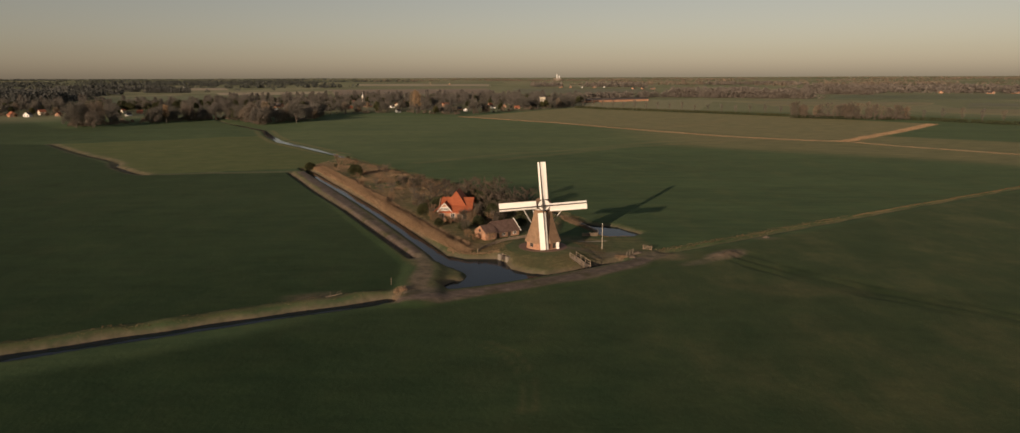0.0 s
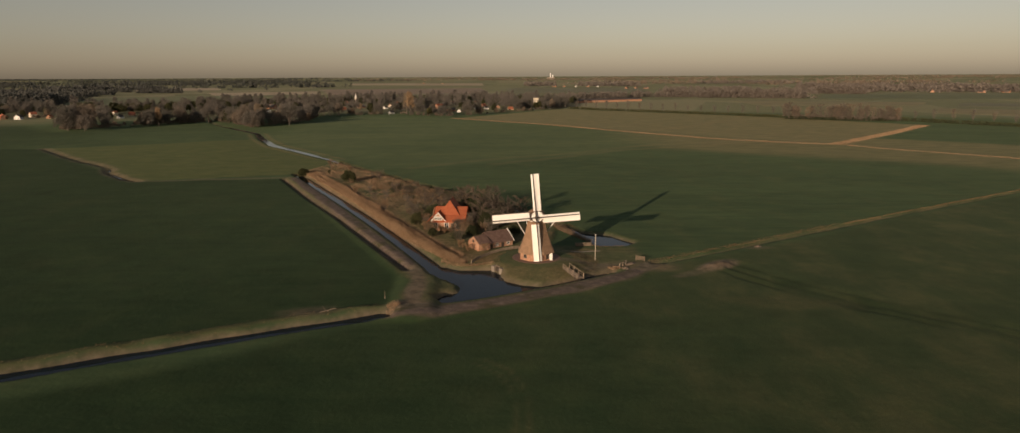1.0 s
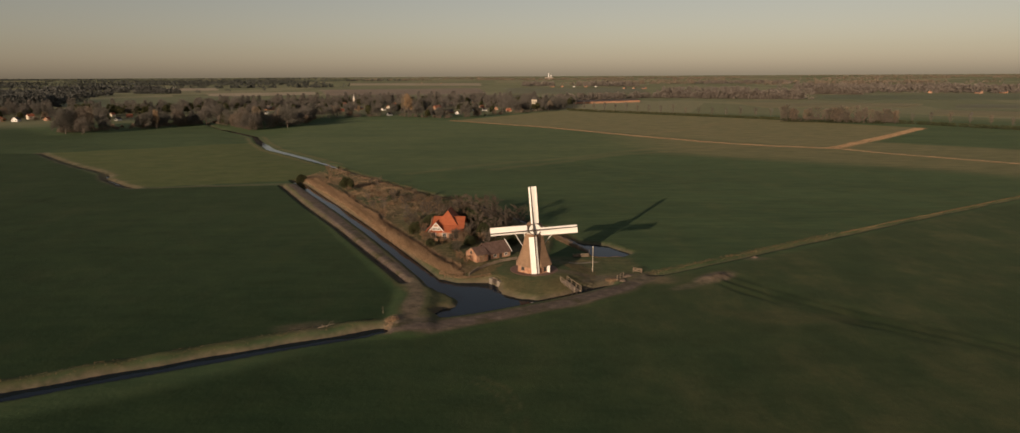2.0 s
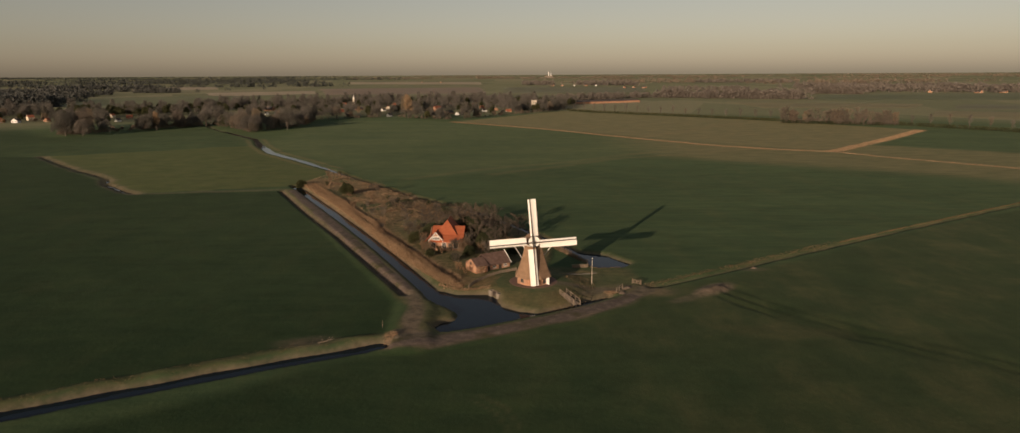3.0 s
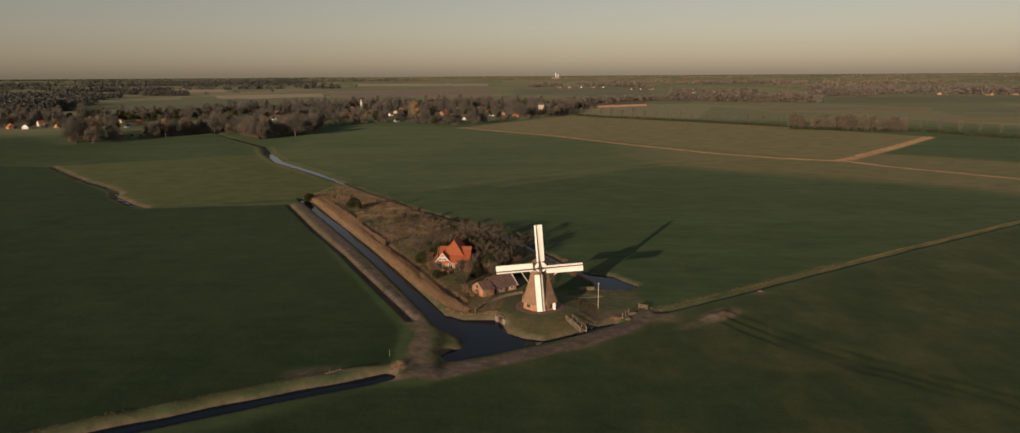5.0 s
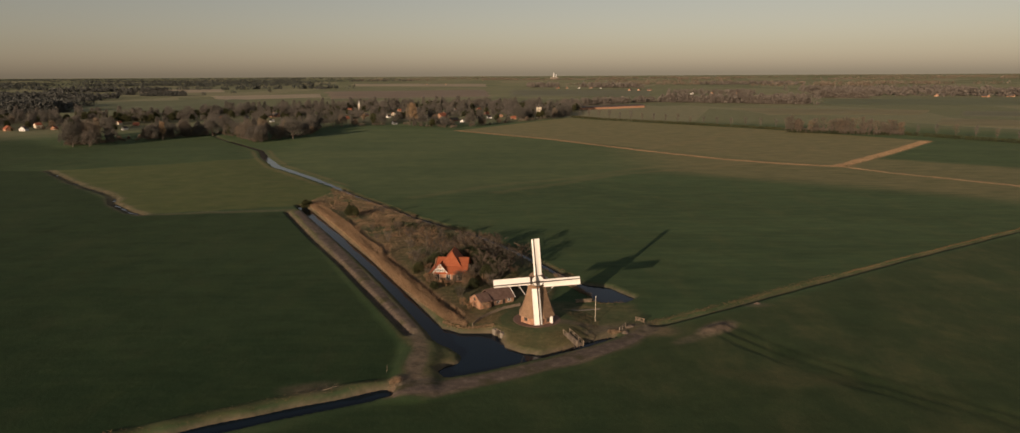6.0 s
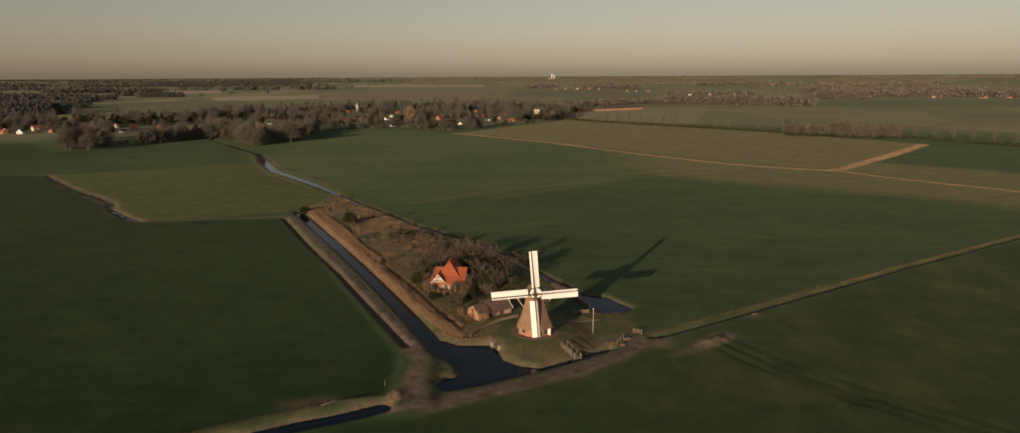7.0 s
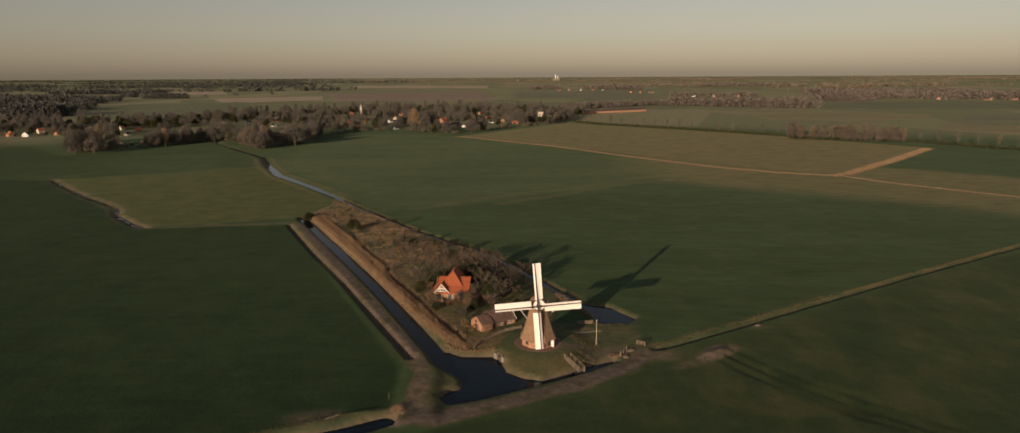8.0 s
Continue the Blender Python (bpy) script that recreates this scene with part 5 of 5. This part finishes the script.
def soil_heap(x, y, a, b, tall, turn, seed):
    """A lumpy pile of dug soil."""
    bm = bmesh.new()
    rings, n = [], 22
    rng = random.Random(seed)
    bumps = [rng.uniform(0.8, 1.2) for _ in range(n)]
    for j in range(7):
        u = j / 6
        rings.append([bm.verts.new((a * (1 - u) * bumps[k] * math.cos(math.tau * k / n), b * (1 - u) * bumps[k] * math.sin(math.tau * k / n),
                                    -0.15 + (tall + 0.15) * math.sin(u * math.pi / 2) * (0.85 + 0.3 * rng.random()))) for k in range(n)])
    for p, q in zip(rings, rings[1:]):
        for k in range(n):
            bm.faces.new((p[k], p[(k + 1) % n], q[(k + 1) % n], q[k]))
    bmesh.ops.remove_doubles(bm, verts=bm.verts, dist=0.02)
    ob = part("soil_heap", bm, M_SOIL, None, "", True)
    ob.matrix_world = pose(x, y, ground_z(x, y) - 0.05, 0, 0, turn)
    return tagged(ob, "low pale heap of dug soil beside the track", "soil heap", "soil heaps")


soil_heap(18.2, -9.0, 1.8, 1.0, 0.45, 30, 1)
soil_heap(16.4, -13.2, 1.4, 0.9, 0.4, 60, 2)
soil_heap(53, 8.2, 1.5, 0.8, 0.35, 30, 4)

# ---- village ----
village_kinds = [dome_tree("tree", 100, 17, 6.6, 5200, 1.3, 0.12, M_VILLAGE_TWIG, "broad bare brown tree at the village edge", 0.05),
                 dome_tree("tree", 101, 14, 5.4, 4200, 1.2, 0.12, M_VILLAGE_TWIG, "round bare brown village tree", 0.05),
                 dome_tree("tree", 102, 20, 3.4, 4200, 1.3, 0.12, M_POPLAR, "slim tall bare poplar with pale twigs", 0.10),
                 dome_tree("tree", 103, 10, 4.4, 3600, 1.0, 0.12, M_TWIG, "low spreading bare tree", 0.05),
                 dome_tree("tree", 104, 12, 3.6, 5200, 0.8, 0.30, M_GREENBUSH, "dark evergreen village tree", 0.06)]

HOUSES = [(-562, 582, 1), (-544, 581, 0), (-558, 624, 2), (-521, 597, 1), (-490, 668, 2), (-441, 593, 0), (-458, 647, 1), (-408, 763, 1), (-378, 774, 0), (-322, 712, 0), (-352, 811, 3),
          (-325, 883, 1), (-280, 769, 0), (-282, 880, 1), (-289, 975, 1), (-190, 789, 0), (-194, 844, 2), (-159, 663, 0), (-201, 940, 1), (-184, 1000, 0), (-114, 760, 4), (-120, 855, 3), (-94, 712, 3),
          (-82, 690, 0), (-65, 770, 0), (-40, 794, 3), (-52, 766, 0), (-79, 970, 1), (-115, 952, 2), (-131, 800, 1), (-20, 745, 1), (-230, 820, 3), (-240, 760, 1), (-60, 850, 1)]
# trees stay off the camera's lines of sight to the houses
SIGHT_LINES = [[(x, y + 4), (x * (1 - g), y - g * (y + 164))] for x, y, k in HOUSES for g in (0.27 if -500 < x < -430 else 0.12,)]


def off_sight_lines(spots, wide=6.0):
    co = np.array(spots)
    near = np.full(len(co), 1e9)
    for line in SIGHT_LINES:
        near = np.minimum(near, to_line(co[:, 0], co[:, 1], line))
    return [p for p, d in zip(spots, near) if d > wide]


def belt(line, depth, count, seed):
    """Spots behind a line (on its far side), thinning out with depth."""
    rng = random.Random(seed)
    total = [math.hypot(b[0] - a[0], b[1] - a[1]) for a, b in zip(line, line[1:])]
    out = []
    for _ in range(count):
        k = rng.choices(range(len(total)), total)[0]
        (ax, ay), (bx, by) = line[k], line[k + 1]
        u, w = rng.random(), depth * rng.random() ** 1.4
        x, y = ax + (bx - ax) * u, ay + (by - ay) * u
        q = Vector((x + 6.5, y + 164)).normalized()
        out.append((x + q.x * w, y + q.y * w))
    return out


VILLAGE_EDGE = [[(-386, 406), (-352, 455), (-313, 512)], [(-296, 515), (-240, 443), (-214, 500)], [(-214, 512), (-228, 600), (-162, 640), (-130, 626), (-82, 585)], [(-82, 588), (-28, 668), (36, 752), (56, 800)]]


def sized(spots, low, high, seed, weights=(3, 4, 1, 4, 2)):
    rng = random.Random(seed)
    return [(x, y, rng.uniform(low, high), rng.choices(range(5), weights)[0]) for x, y in spots]


FRONT_TREES = [(-577, 602, 0.9, 4), (-553, 601, 0.8, 4), (-532, 610, 0.9, 3), (-508, 606, 1.0, 4), (-590, 588, 0.7, 3), (-571, 634, 1.1, 1), (-544, 628, 1.1, 4), (-516, 628, 1.1, 1), (-552, 574, 0.35, 4), (-529, 590, 0.5, 3), (-600, 612, 1.0, 4), (-500, 690, 1.3, 4), (-478, 690, 1.3, 4), (-466, 680, 1.2, 4), (-452, 672, 1.2, 4), (-512, 672, 1.2, 4), (-381, 410, 1.35, 0), (-372, 420, 1.3, 0), (-366, 408, 1.1, 1), (-300, 520, 1.35, 0), (-310, 514, 1.15, 1), (-342, 462, 1.1, 1), (-336, 470, 0.9, 2), (-254, 462, 1.2, 0), (-246, 452, 1.1, 1),
               (-238, 445, 1.0, 3), (-268, 480, 1.1, 1), (-218, 474, 1.35, 0), (-212, 492, 1.0, 1), (-132, 632, 1.45, 2), (-137, 640, 1.3, 2), (12, 746, 0.95, 4), (17, 750, 1.0, 4), (24, 752, 0.8, 4), (3, 742, 0.9, 3),
               (-8, 735, 0.8, 3), (34, 765, 0.9, 1), (-95, 640, 0.9, 3), (-88, 634, 0.8, 3), (-40, 705, 0.9, 4), (-175, 668, 1.0, 1), (-200, 640, 0.9, 3)]
NEAR_BELTS = [off_sight_lines(belt(VILLAGE_EDGE[0], 90, 70, 31)), off_sight_lines(belt(VILLAGE_EDGE[1], 80, 56, 32)), off_sight_lines(belt(VILLAGE_EDGE[2], 90, 80, 33)), off_sight_lines(belt(VILLAGE_EDGE[3], 110, 80, 34)),
              off_sight_lines(belt([(-640, 590), (-572, 600), (-520, 610), (-470, 600), (-430, 560)], 120, 80, 44))]
SINGLE = 28
place(village_kinds, FRONT_TREES + sized(NEAR_BELTS[0][:SINGLE], 0.6, 1.15, 1) + sized(NEAR_BELTS[1][:SINGLE], 0.65, 1.2, 2) + sized(NEAR_BELTS[2][:SINGLE], 0.55, 1.05, 3)
      + sized(NEAR_BELTS[3][:SINGLE], 0.55, 1.1, 4) + sized(NEAR_BELTS[4][:SINGLE], 0.5, 0.95, 5, (2, 3, 0, 3, 6)), 35)


def grove(name, kinds, spots, low, high, label, seed, share=0.5, material=None):
    """Many copies of a few trees joined into one mass."""
    rng = random.Random(seed)
    packs = []
    for kind in kinds:
        crown = next(c for c in kind.children if c.name.startswith("crown"))
        n = len(crown.data.vertices)
        co = np.empty(n * 3, np.float32)
        crown.data.vertices.foreach_get("co", co)
        packs.append(co.reshape(-1, 9)[:int(n / 3 * share)].reshape(-1, 3))
    at = np.array(spots)
    hz = land(at[:, 0], at[:, 1])[0]
    blocks = []
    for (x, y), z in zip(spots, hz):
        co = packs[rng.randrange(len(packs))]
        s, a = rng.uniform(low, high), rng.uniform(0, math.tau)
        c, d = math.cos(a) * s, math.sin(a) * s
        blocks.append(np.stack([co[:, 0] * c - co[:, 1] * d + x, co[:, 0] * d + co[:, 1] * c + y, co[:, 2] * s + z - 0.2], 1))
    allv = np.concatenate(blocks)
    return tagged(mesh_ob(name, allv.tolist(), np.arange(len(allv)).reshape(-1, 3).tolist(), material or M_VILLAGE_TWIG), label, "woods", kind="stuff")


BACK = [(-660, 700), (-560, 720), (-480, 740), (-400, 840), (-330, 930), (-260, 1010), (-160, 1040), (-60, 1030), (40, 940), (80, 900)]
VILLAGE = [(-500, 660), (-430, 700), (-330, 640), (-250, 640), (-170, 690), (-90, 680), (0, 780), (50, 860), (-60, 1000), (-250, 980), (-400, 830)]
grove("village_wood", village_kinds[:4], off_sight_lines(belt(BACK, 70, 330, 36) + scatter(VILLAGE, 300, 38)), 0.75, 1.2, "bare brown trees among the village houses", 37)
grove("village_wood", village_kinds[4:], off_sight_lines(belt(BACK, 50, 200, 136) + scatter(VILLAGE, 150, 138) + belt([(-500, 655), (-470, 690), (-430, 700)], 40, 26, 139)), 0.7, 1.2, "dark evergreen trees behind the village", 137, 0.5, M_GREENBUSH)
grove("undergrowth", village_kinds[3:4], off_sight_lines([p for k, e in enumerate(VILLAGE_EDGE) for p in belt(e, 16, 90 if k < 3 else 60, 90 + k)], 4.0), 0.25, 0.5, "low brown undergrowth along the village edge", 96, 0.3, M_TWIG)
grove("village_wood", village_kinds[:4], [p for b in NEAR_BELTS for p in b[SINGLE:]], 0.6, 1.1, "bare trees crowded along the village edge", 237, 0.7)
grove("undergrowth", village_kinds[3:4], belt(VILLAGE_EDGE[0], 34, 70, 190) + belt([(-320, 514), (-296, 516)], 20, 16, 191) + belt([(-600, 575), (-500, 590)], 20, 14, 192), 0.3, 0.55, "scrub between the trees of the western village edge", 193, 0.5, M_TWIG)
ROAD_WOOD = [(250, 529), (288, 505), (325, 490), (340, 486)]
grove("undergrowth", village_kinds[3:4], belt(ROAD_WOOD, 30, 80, 97), 0.35, 0.65, "brown undergrowth of the small roadside wood", 98, 0.4, M_TWIG)
row_kinds = [make_tree("row_tree", 120 + k, 14.0, 3.0, 1100, 1.4, 0.05, M_VILLAGE_TWIG, "slim bare roadside tree with a pale trunk", group="roadside trees", bare=0.3, upright=1.0) for k in range(2)]
row = [(343 + 9.3 * k, 496 - 13.0 * k) for k in range(14)]
row += [(66 + 11.6 * k, 764 - 12.6 * k) for k in range(17)]
place(row_kinds, row, 41, 0.7, 1.0)
wood_kinds = [make_tree("tree", 130 + k, h, sp, 3000, 1.3, 0.09, M_TWIG, "bare brown tree of a small roadside wood", group="roadside wood", bare=0.08, upright=0.8) for k, (h, sp) in enumerate(((17, 4.6), (14, 4.2)))]
place(wood_kinds, belt(ROAD_WOOD, 30, 50, 42), 43, 0.7, 1.05)


def small_house(width, depth, wall_h, roof_h, wall_mat, roof_mat, label, group="village houses"):
    h = thing("house", Matrix.Identity(4), label, "house", group)
    part("wall", box(bmesh.new(), -width / 2, width / 2, -depth / 2, depth / 2, -0.5, wall_h), wall_mat, h)
    part("roof", gable_roof(bmesh.new(), -width / 2, width / 2, -depth / 2 - 0.3, depth / 2 + 0.3, wall_h, wall_h + roof_h, 0.25, 0.4), roof_mat, h)
    for y in (-depth / 2, depth / 2 - 0.12):
        part("gable_wall", wedge(bmesh.new(), [(-width / 2, wall_h), (0, wall_h + roof_h - 0.15), (width / 2, wall_h)], y, y + 0.12), wall_mat, h)
    for x in (-width / 4, width / 4):
        window_part(h, x, wall_h * 0.5, 1.2, 1.4, -depth / 2 - 0.03)
    part("chimney", box(bmesh.new(), -0.4, 0.4, depth / 4 - 0.4, depth / 4 + 0.4, wall_h + roof_h * 0.6, wall_h + roof_h + 0.9), M_BRICK, h)
    return h


house_kinds = [small_house(8, 10, 3.2, 3.6, M_WHITE, M_SLATE, "white village house with a grey roof"),
               small_house(9, 12, 3.0, 4.2, M_BRICK, M_REDROOF, "brick village house with a red tiled roof"),
               small_house(8, 9, 4.6, 3.2, M_RENDER, M_REDROOF, "cream village house with a red roof"),
               small_house(12, 20, 3.2, 5.0, M_BRICK, M_SLATE, "long brick farm building with a dark roof"),
               small_house(13, 17, 4.2, 6.0, M_BRICK, M_REDROOF, "large brick village house with a broad red roof")]
rng_h = random.Random(77)
first_used = set()
for hx, hy, hk in HOUSES:
    hm = Matrix.Translation((hx, hy, ground_z(hx, hy))) @ Matrix.Rotation(rng_h.choice((-0.5, 0.3, 1.0, -1.1)) + rng_h.uniform(-0.2, 0.2), 4, "Z") @ Matrix.Scale(0.74, 4)
    if hk in first_used:
        copy_thing(house_kinds[hk], hm)
    else:
        first_used.add(hk)
        house_kinds[hk].matrix_basis = hm


def build_church():
    tower = thing("church_tower", pose(13, 762, 0, 0, 0, 20), "pale sunlit church tower with a low roof", "tower")
    part("shaft", box(bmesh.new(), -2.6, 2.6, -2.6, 2.6, -0.5, 14), M_RENDER, tower)
    part("cornice", box(bmesh.new(), -2.8, 2.8, -2.8, 2.8, 14.004, 14.5), M_RENDER, tower)
    bm = lathe(bmesh.new(), [(3.7, 14.5), (0.4, 17.0)], 4, math.pi / 4)
    part("roof", bm, M_SLATE, tower, "grey pyramid roof")
    for x in (-1.2, 1.2):
        window_part(tower, x, 11.5, 0.9, 2.0, -2.63, "dark louvred opening")
    spire = thing("church_spire", pose(-273, 975, 0), "thin white church spire among trees", "tower")
    part("shaft", box(bmesh.new(), -1.3, 1.3, -1.3, 1.3, -0.5, 10.5), M_RENDER, spire)
    part("spire", lathe(bmesh.new(), [(1.7, 10.5), (0.7, 12.5), (0.1, 16.5)], 8), M_WHITE, spire, "slim white spire")


build_church()

shed = thing("farm_shed", Matrix.Translation((138, 1012, ground_z(138, 1012))) @ Matrix.Rotation(math.atan2(72, 113), 4, "Z"), "long low sunlit brick farm shed with a grey roof", "shed")
part("wall", box(bmesh.new(), -66, 66, -9, 9, -0.5, 3.4), M_BRICK_MILL, shed)
bm = gable_roof(bmesh.new(), -9, 9, -66.5, 66.5, 3.4, 5.4, 0.3, 0.5)
part("roof", bm, M_SLATE, shed).matrix_local = Matrix.Rotation(radians(90), 4, "Z")


# ---- far woods, hedges and farms ----
def far_woods(name, belts, label, material, seed):
    """Belts of trees: (x0, y0, x1, y1, depth, height, count)."""
    rng = random.Random(seed)
    verts, faces, spots = [], [], []
    for x0, y0, x1, y1, depth, tall, count in belts:
        for _ in range(count):
            u = rng.random()
            x, y, k = fold(x0 + (x1 - x0) * u + rng.gauss(0, 4), y0 + (y1 - y0) * u + rng.random() * depth)
            spots.append((x, y, tall * k * rng.uniform(0.7, 1.15)))
    co = np.array(spots)
    hz = land(co[:, 0], co[:, 1])[0]
    for (x, y, tall), z in zip(spots, hz):
        away = math.hypot(x, y)
        wide = tall * rng.uniform(0.45, 0.75) * (1.0 if away < 3000 else 1.8)
        count, size = (100, 0.13) if away < 1700 else (44, 0.19) if away < 2600 else (14, 0.36)
        for _ in range(count):
            a, u = rng.uniform(0, math.tau), rng.random()
            r = wide * math.sin(math.pi * min(0.95, 0.12 + 0.85 * u)) * math.sqrt(rng.random())
            px, py, pz = x + r * math.cos(a), y + r * math.sin(a), z + tall * (0.02 + 0.9 * u)
            i, s = len(verts), tall * size
            for _ in range(3):
                verts.append((px + rng.uniform(-s, s), py + rng.uniform(-s, s), pz + rng.uniform(-s, s)))
            faces.append((i, i + 1, i + 2))
    return tagged(mesh_ob(name, verts, faces, material), label, "woods", kind="stuff")


far_woods("far_woods", [(279, 1236, 400, 1170, 50, 17, 90), (400, 1170, 520, 1112, 50, 18, 90), (665, 1463, 753, 1415, 60, 19, 80), (814, 1527, 1290, 1420, 600, 18, 420), (840, 3250, 1288, 3128, 200, 16, 150),
                        (12, 2728, 142, 2700, 700, 16, 80), (232, 2682, 454, 2525, 400, 18, 120), (60, 1070, 230, 1235, 40, 13, 70), (400, 1790, 620, 1740, 80, 13, 80), (140, 1260, 280, 1240, 30, 11, 50)],
          "brown winter woods and hedges across the polder", M_WOODS, 55)
far_woods("far_woods", [(-870, 905, -748, 924, 60, 20, 150), (-1120, 1040, -830, 960, 220, 17, 260), (-1500, 1350, -1150, 1250, 200, 16, 260), (-1047, 1459, -998, 1454, 40, 14, 55), (-1233, 1939, -1169, 1930, 40, 14, 25), (-1085, 1809, -953, 1792, 30, 14, 100), (-943, 1900, -943, 1902, 6, 11, 3),
                        (-933, 2087, -933, 2089, 6, 11, 3), (-866, 2221, -866, 2223, 6, 11, 3), (-830, 2668, -800, 2668, 20, 13, 9), (-1010, 1000, -900, 1060, 60, 16, 70), (-1300, 1500, -1050, 1600, 60, 15, 170), (-1500, 1750, -1200, 1700, 60, 15, 170), (-1700, 2300, -1300, 2350, 60, 15, 200)],
          "dark tree blocks between the far western fields", M_DARKWOODS, 56)


def horizon_woods(seed, count, west, east):
    """Long low belts out to the horizon."""
    rng = random.Random(seed)
    out = []
    for _ in range(count):
        y = 2600 * (13500 / 2600) ** rng.random()
        x = rng.uniform(west, east) * y
        long = y * rng.uniform(0.06, 0.22)
        if y < 4400 and -0.32 * y < x + long * 0.5 < 0.0:
            continue
        out.append((x, y, x + long, y + rng.uniform(-60, 60), rng.uniform(20, 120), rng.uniform(12, 18), int(long / (7 + y / 800))))
    return out


far_woods("far_woods", horizon_woods(57, 44, -0.3, 0.78), "low belts of winter wood towards the horizon", M_WOODS, 58)
far_woods("far_woods", horizon_woods(59, 72, -0.95, -0.34), "long dark belts of wood on the western horizon", M_DARKWOODS, 60)


# ---- far fields ----
def field(corners, material, label):
    """One parcel of far land, its outline slightly uneven."""
    rng = random.Random(len(label) + int(corners[0][0]))
    edge = []
    for (ax, ay), (bx, by) in zip(corners, corners[1:] + corners[:1]):
        long = math.hypot(bx - ax, by - ay)
        edge += [(ax + (bx - ax) * k / 8 + rng.gauss(0, long * 0.006), ay + (by - ay) * k / 8 + rng.gauss(0, long * 0.006)) for k in range(8)]
    edge = [fold(x, y)[:2] for x, y in edge]
    n, mx, my = len(edge), sum(p[0] for p in edge) / len(edge), sum(p[1] for p in edge) / len(edge)
    verts, faces = [], []
    for j in range(9):
        for x, y in edge:
            x, y = x + (mx - x) * j / 8.5, y + (my - y) * j / 8.5
            verts.append((x, y, 0.55 + float(rise(math.hypot(x + 6.5, y + 164))) - (0.8 if j == 0 else 0)))
    for j in range(8):
        faces += [(j * n + k, j * n + (k + 1) % n, (j + 1) * n + (k + 1) % n, (j + 1) * n + k) for k in range(n)]
    faces.append(tuple(range(8 * n, 9 * n)))
    return tagged(mesh_ob("field", verts, faces, material), label, "field", kind="structure")


field([(-1060, 1330), (-700, 1577), (-435, 985), (-640, 850)], M_FIELD_GREEN, "green winter wheat field behind the village")
field([(-1586, 2707), (-1245, 2751), (-1023, 2246), (-1274, 2138)], M_FIELD_PALE, "pale stubble field")
field([(-881, 1784), (-618, 1976), (-520, 1643), (-712, 1461)], M_FIELD_PALE, "pale stubble strip between pastures")
field([(-1079, 4223), (-210, 3959), (-159, 3026), (-855, 3345)], M_FIELD_PALE, "broad pale stubble field far off")
field([(-698, 2273), (-140, 2439), (-86, 1637), (-475, 1512)], M_FIELD_BROWN, "bare reddish brown ploughed field")
field([(-66, 2427), (428, 2246), (325, 1640), (-50, 1640)], M_FIELD_DULL, "dull green far pasture")
field([(636, 1391), (1300, 1430), (1010, 1030), (520, 1087)], M_FIELD_GREEN, "green far pasture before the wood")
field([(513, 728), (640, 660), (570, 550), (440, 610)], M_FIELD_OLIVE, "yellowed olive pasture beside the road")
field([(330, 1016), (617, 920), (532, 802), (327, 814)], M_FIELD_OLIVE, "light olive pasture behind the roadside trees")
field([(640, 900), (960, 820), (800, 690), (560, 770)], M_FIELD_DULL, "dull green pasture crossed by a ditch")
field([(-1300, 1390), (-1100, 1420), (-1010, 1130), (-1180, 1090)], M_FIELD_GREEN, "green parcel among dark trees")


def hedge(name, line, height, wide, seed, label):
    rng = random.Random(seed)
    verts, faces = [], []
    for (x, y) in along_line(line, 0, wide, 5.0, seed):
        z = ground_z(x, y) if len(verts) % 60 == 0 else 0.0
        for _ in range(7):
            p = Vector((x + rng.uniform(-1, 1), y + rng.uniform(-1, 1), rng.random() * height))
            i = len(verts)
            verts += [(p.x + rng.uniform(-0.6, 0.6), p.y + rng.uniform(-0.6, 0.6), p.z + rng.uniform(-0.6, 0.6)) for _ in range(3)]
            faces.append((i, i + 1, i + 2))
    return tagged(mesh_ob(name, verts, faces, M_GREENBUSH), label, "hedge", kind="stuff")


hedge("hedge", [(331, 516), (396, 417), (470, 304)], 3.2, 2.0, 61, "dark green hedge under the roadside trees")
hedge("hedge", [(250, 531), (288, 507), (331, 491)], 3.0, 2.5, 63, "dark green undergrowth below the small wood")
hedge("hedge", [(57, 776), (88, 728), (180, 640), (259, 553)], 2.6, 1.6, 62, "dark green field hedge")

FAR_FARMS = [(124, 2590), (160, 2585), (205, 2575), (250, 2568), (287, 2559), (342, 2179), (372, 2176), (404, 2168), (448, 1767), (500, 1760), (559, 1752), (525, 1186), (956, 1510), (1037, 1459), (1100, 1470), (-560, 3900), (-430, 3700), (-1500, 2900)]
for fx, fy in FAR_FARMS:
    hx, hy, hs = fold(fx, fy)
    copy_thing(house_kinds[rng_h.choice((0, 3, 3, 3))], Matrix.Translation((hx, hy, ground_z(hx, hy))) @ Matrix.Rotation(rng_h.uniform(-0.6, 0.6), 4, "Z") @ Matrix.Scale(hs, 4))


def build_power_station():
    x, y, k = fold(285.0, 6800.0)
    z = ground_z(x, y)
    st = thing("power_station", pose(x, y, z) @ Matrix.Scale(k, 4), "pale far-off power station chimney with steam", "chimney")
    for dx, tall in ((0, 62), (22, 48)):
        part("stack", lathe(bmesh.new(), [(5, -2), (3.6, tall)], 12), M_STACK, st, "pale chimney stack").location.x = dx
    part("hall", box(bmesh.new(), -36, 40, -15, 15, -2, 22), M_CONCRETE, st)


build_power_station()
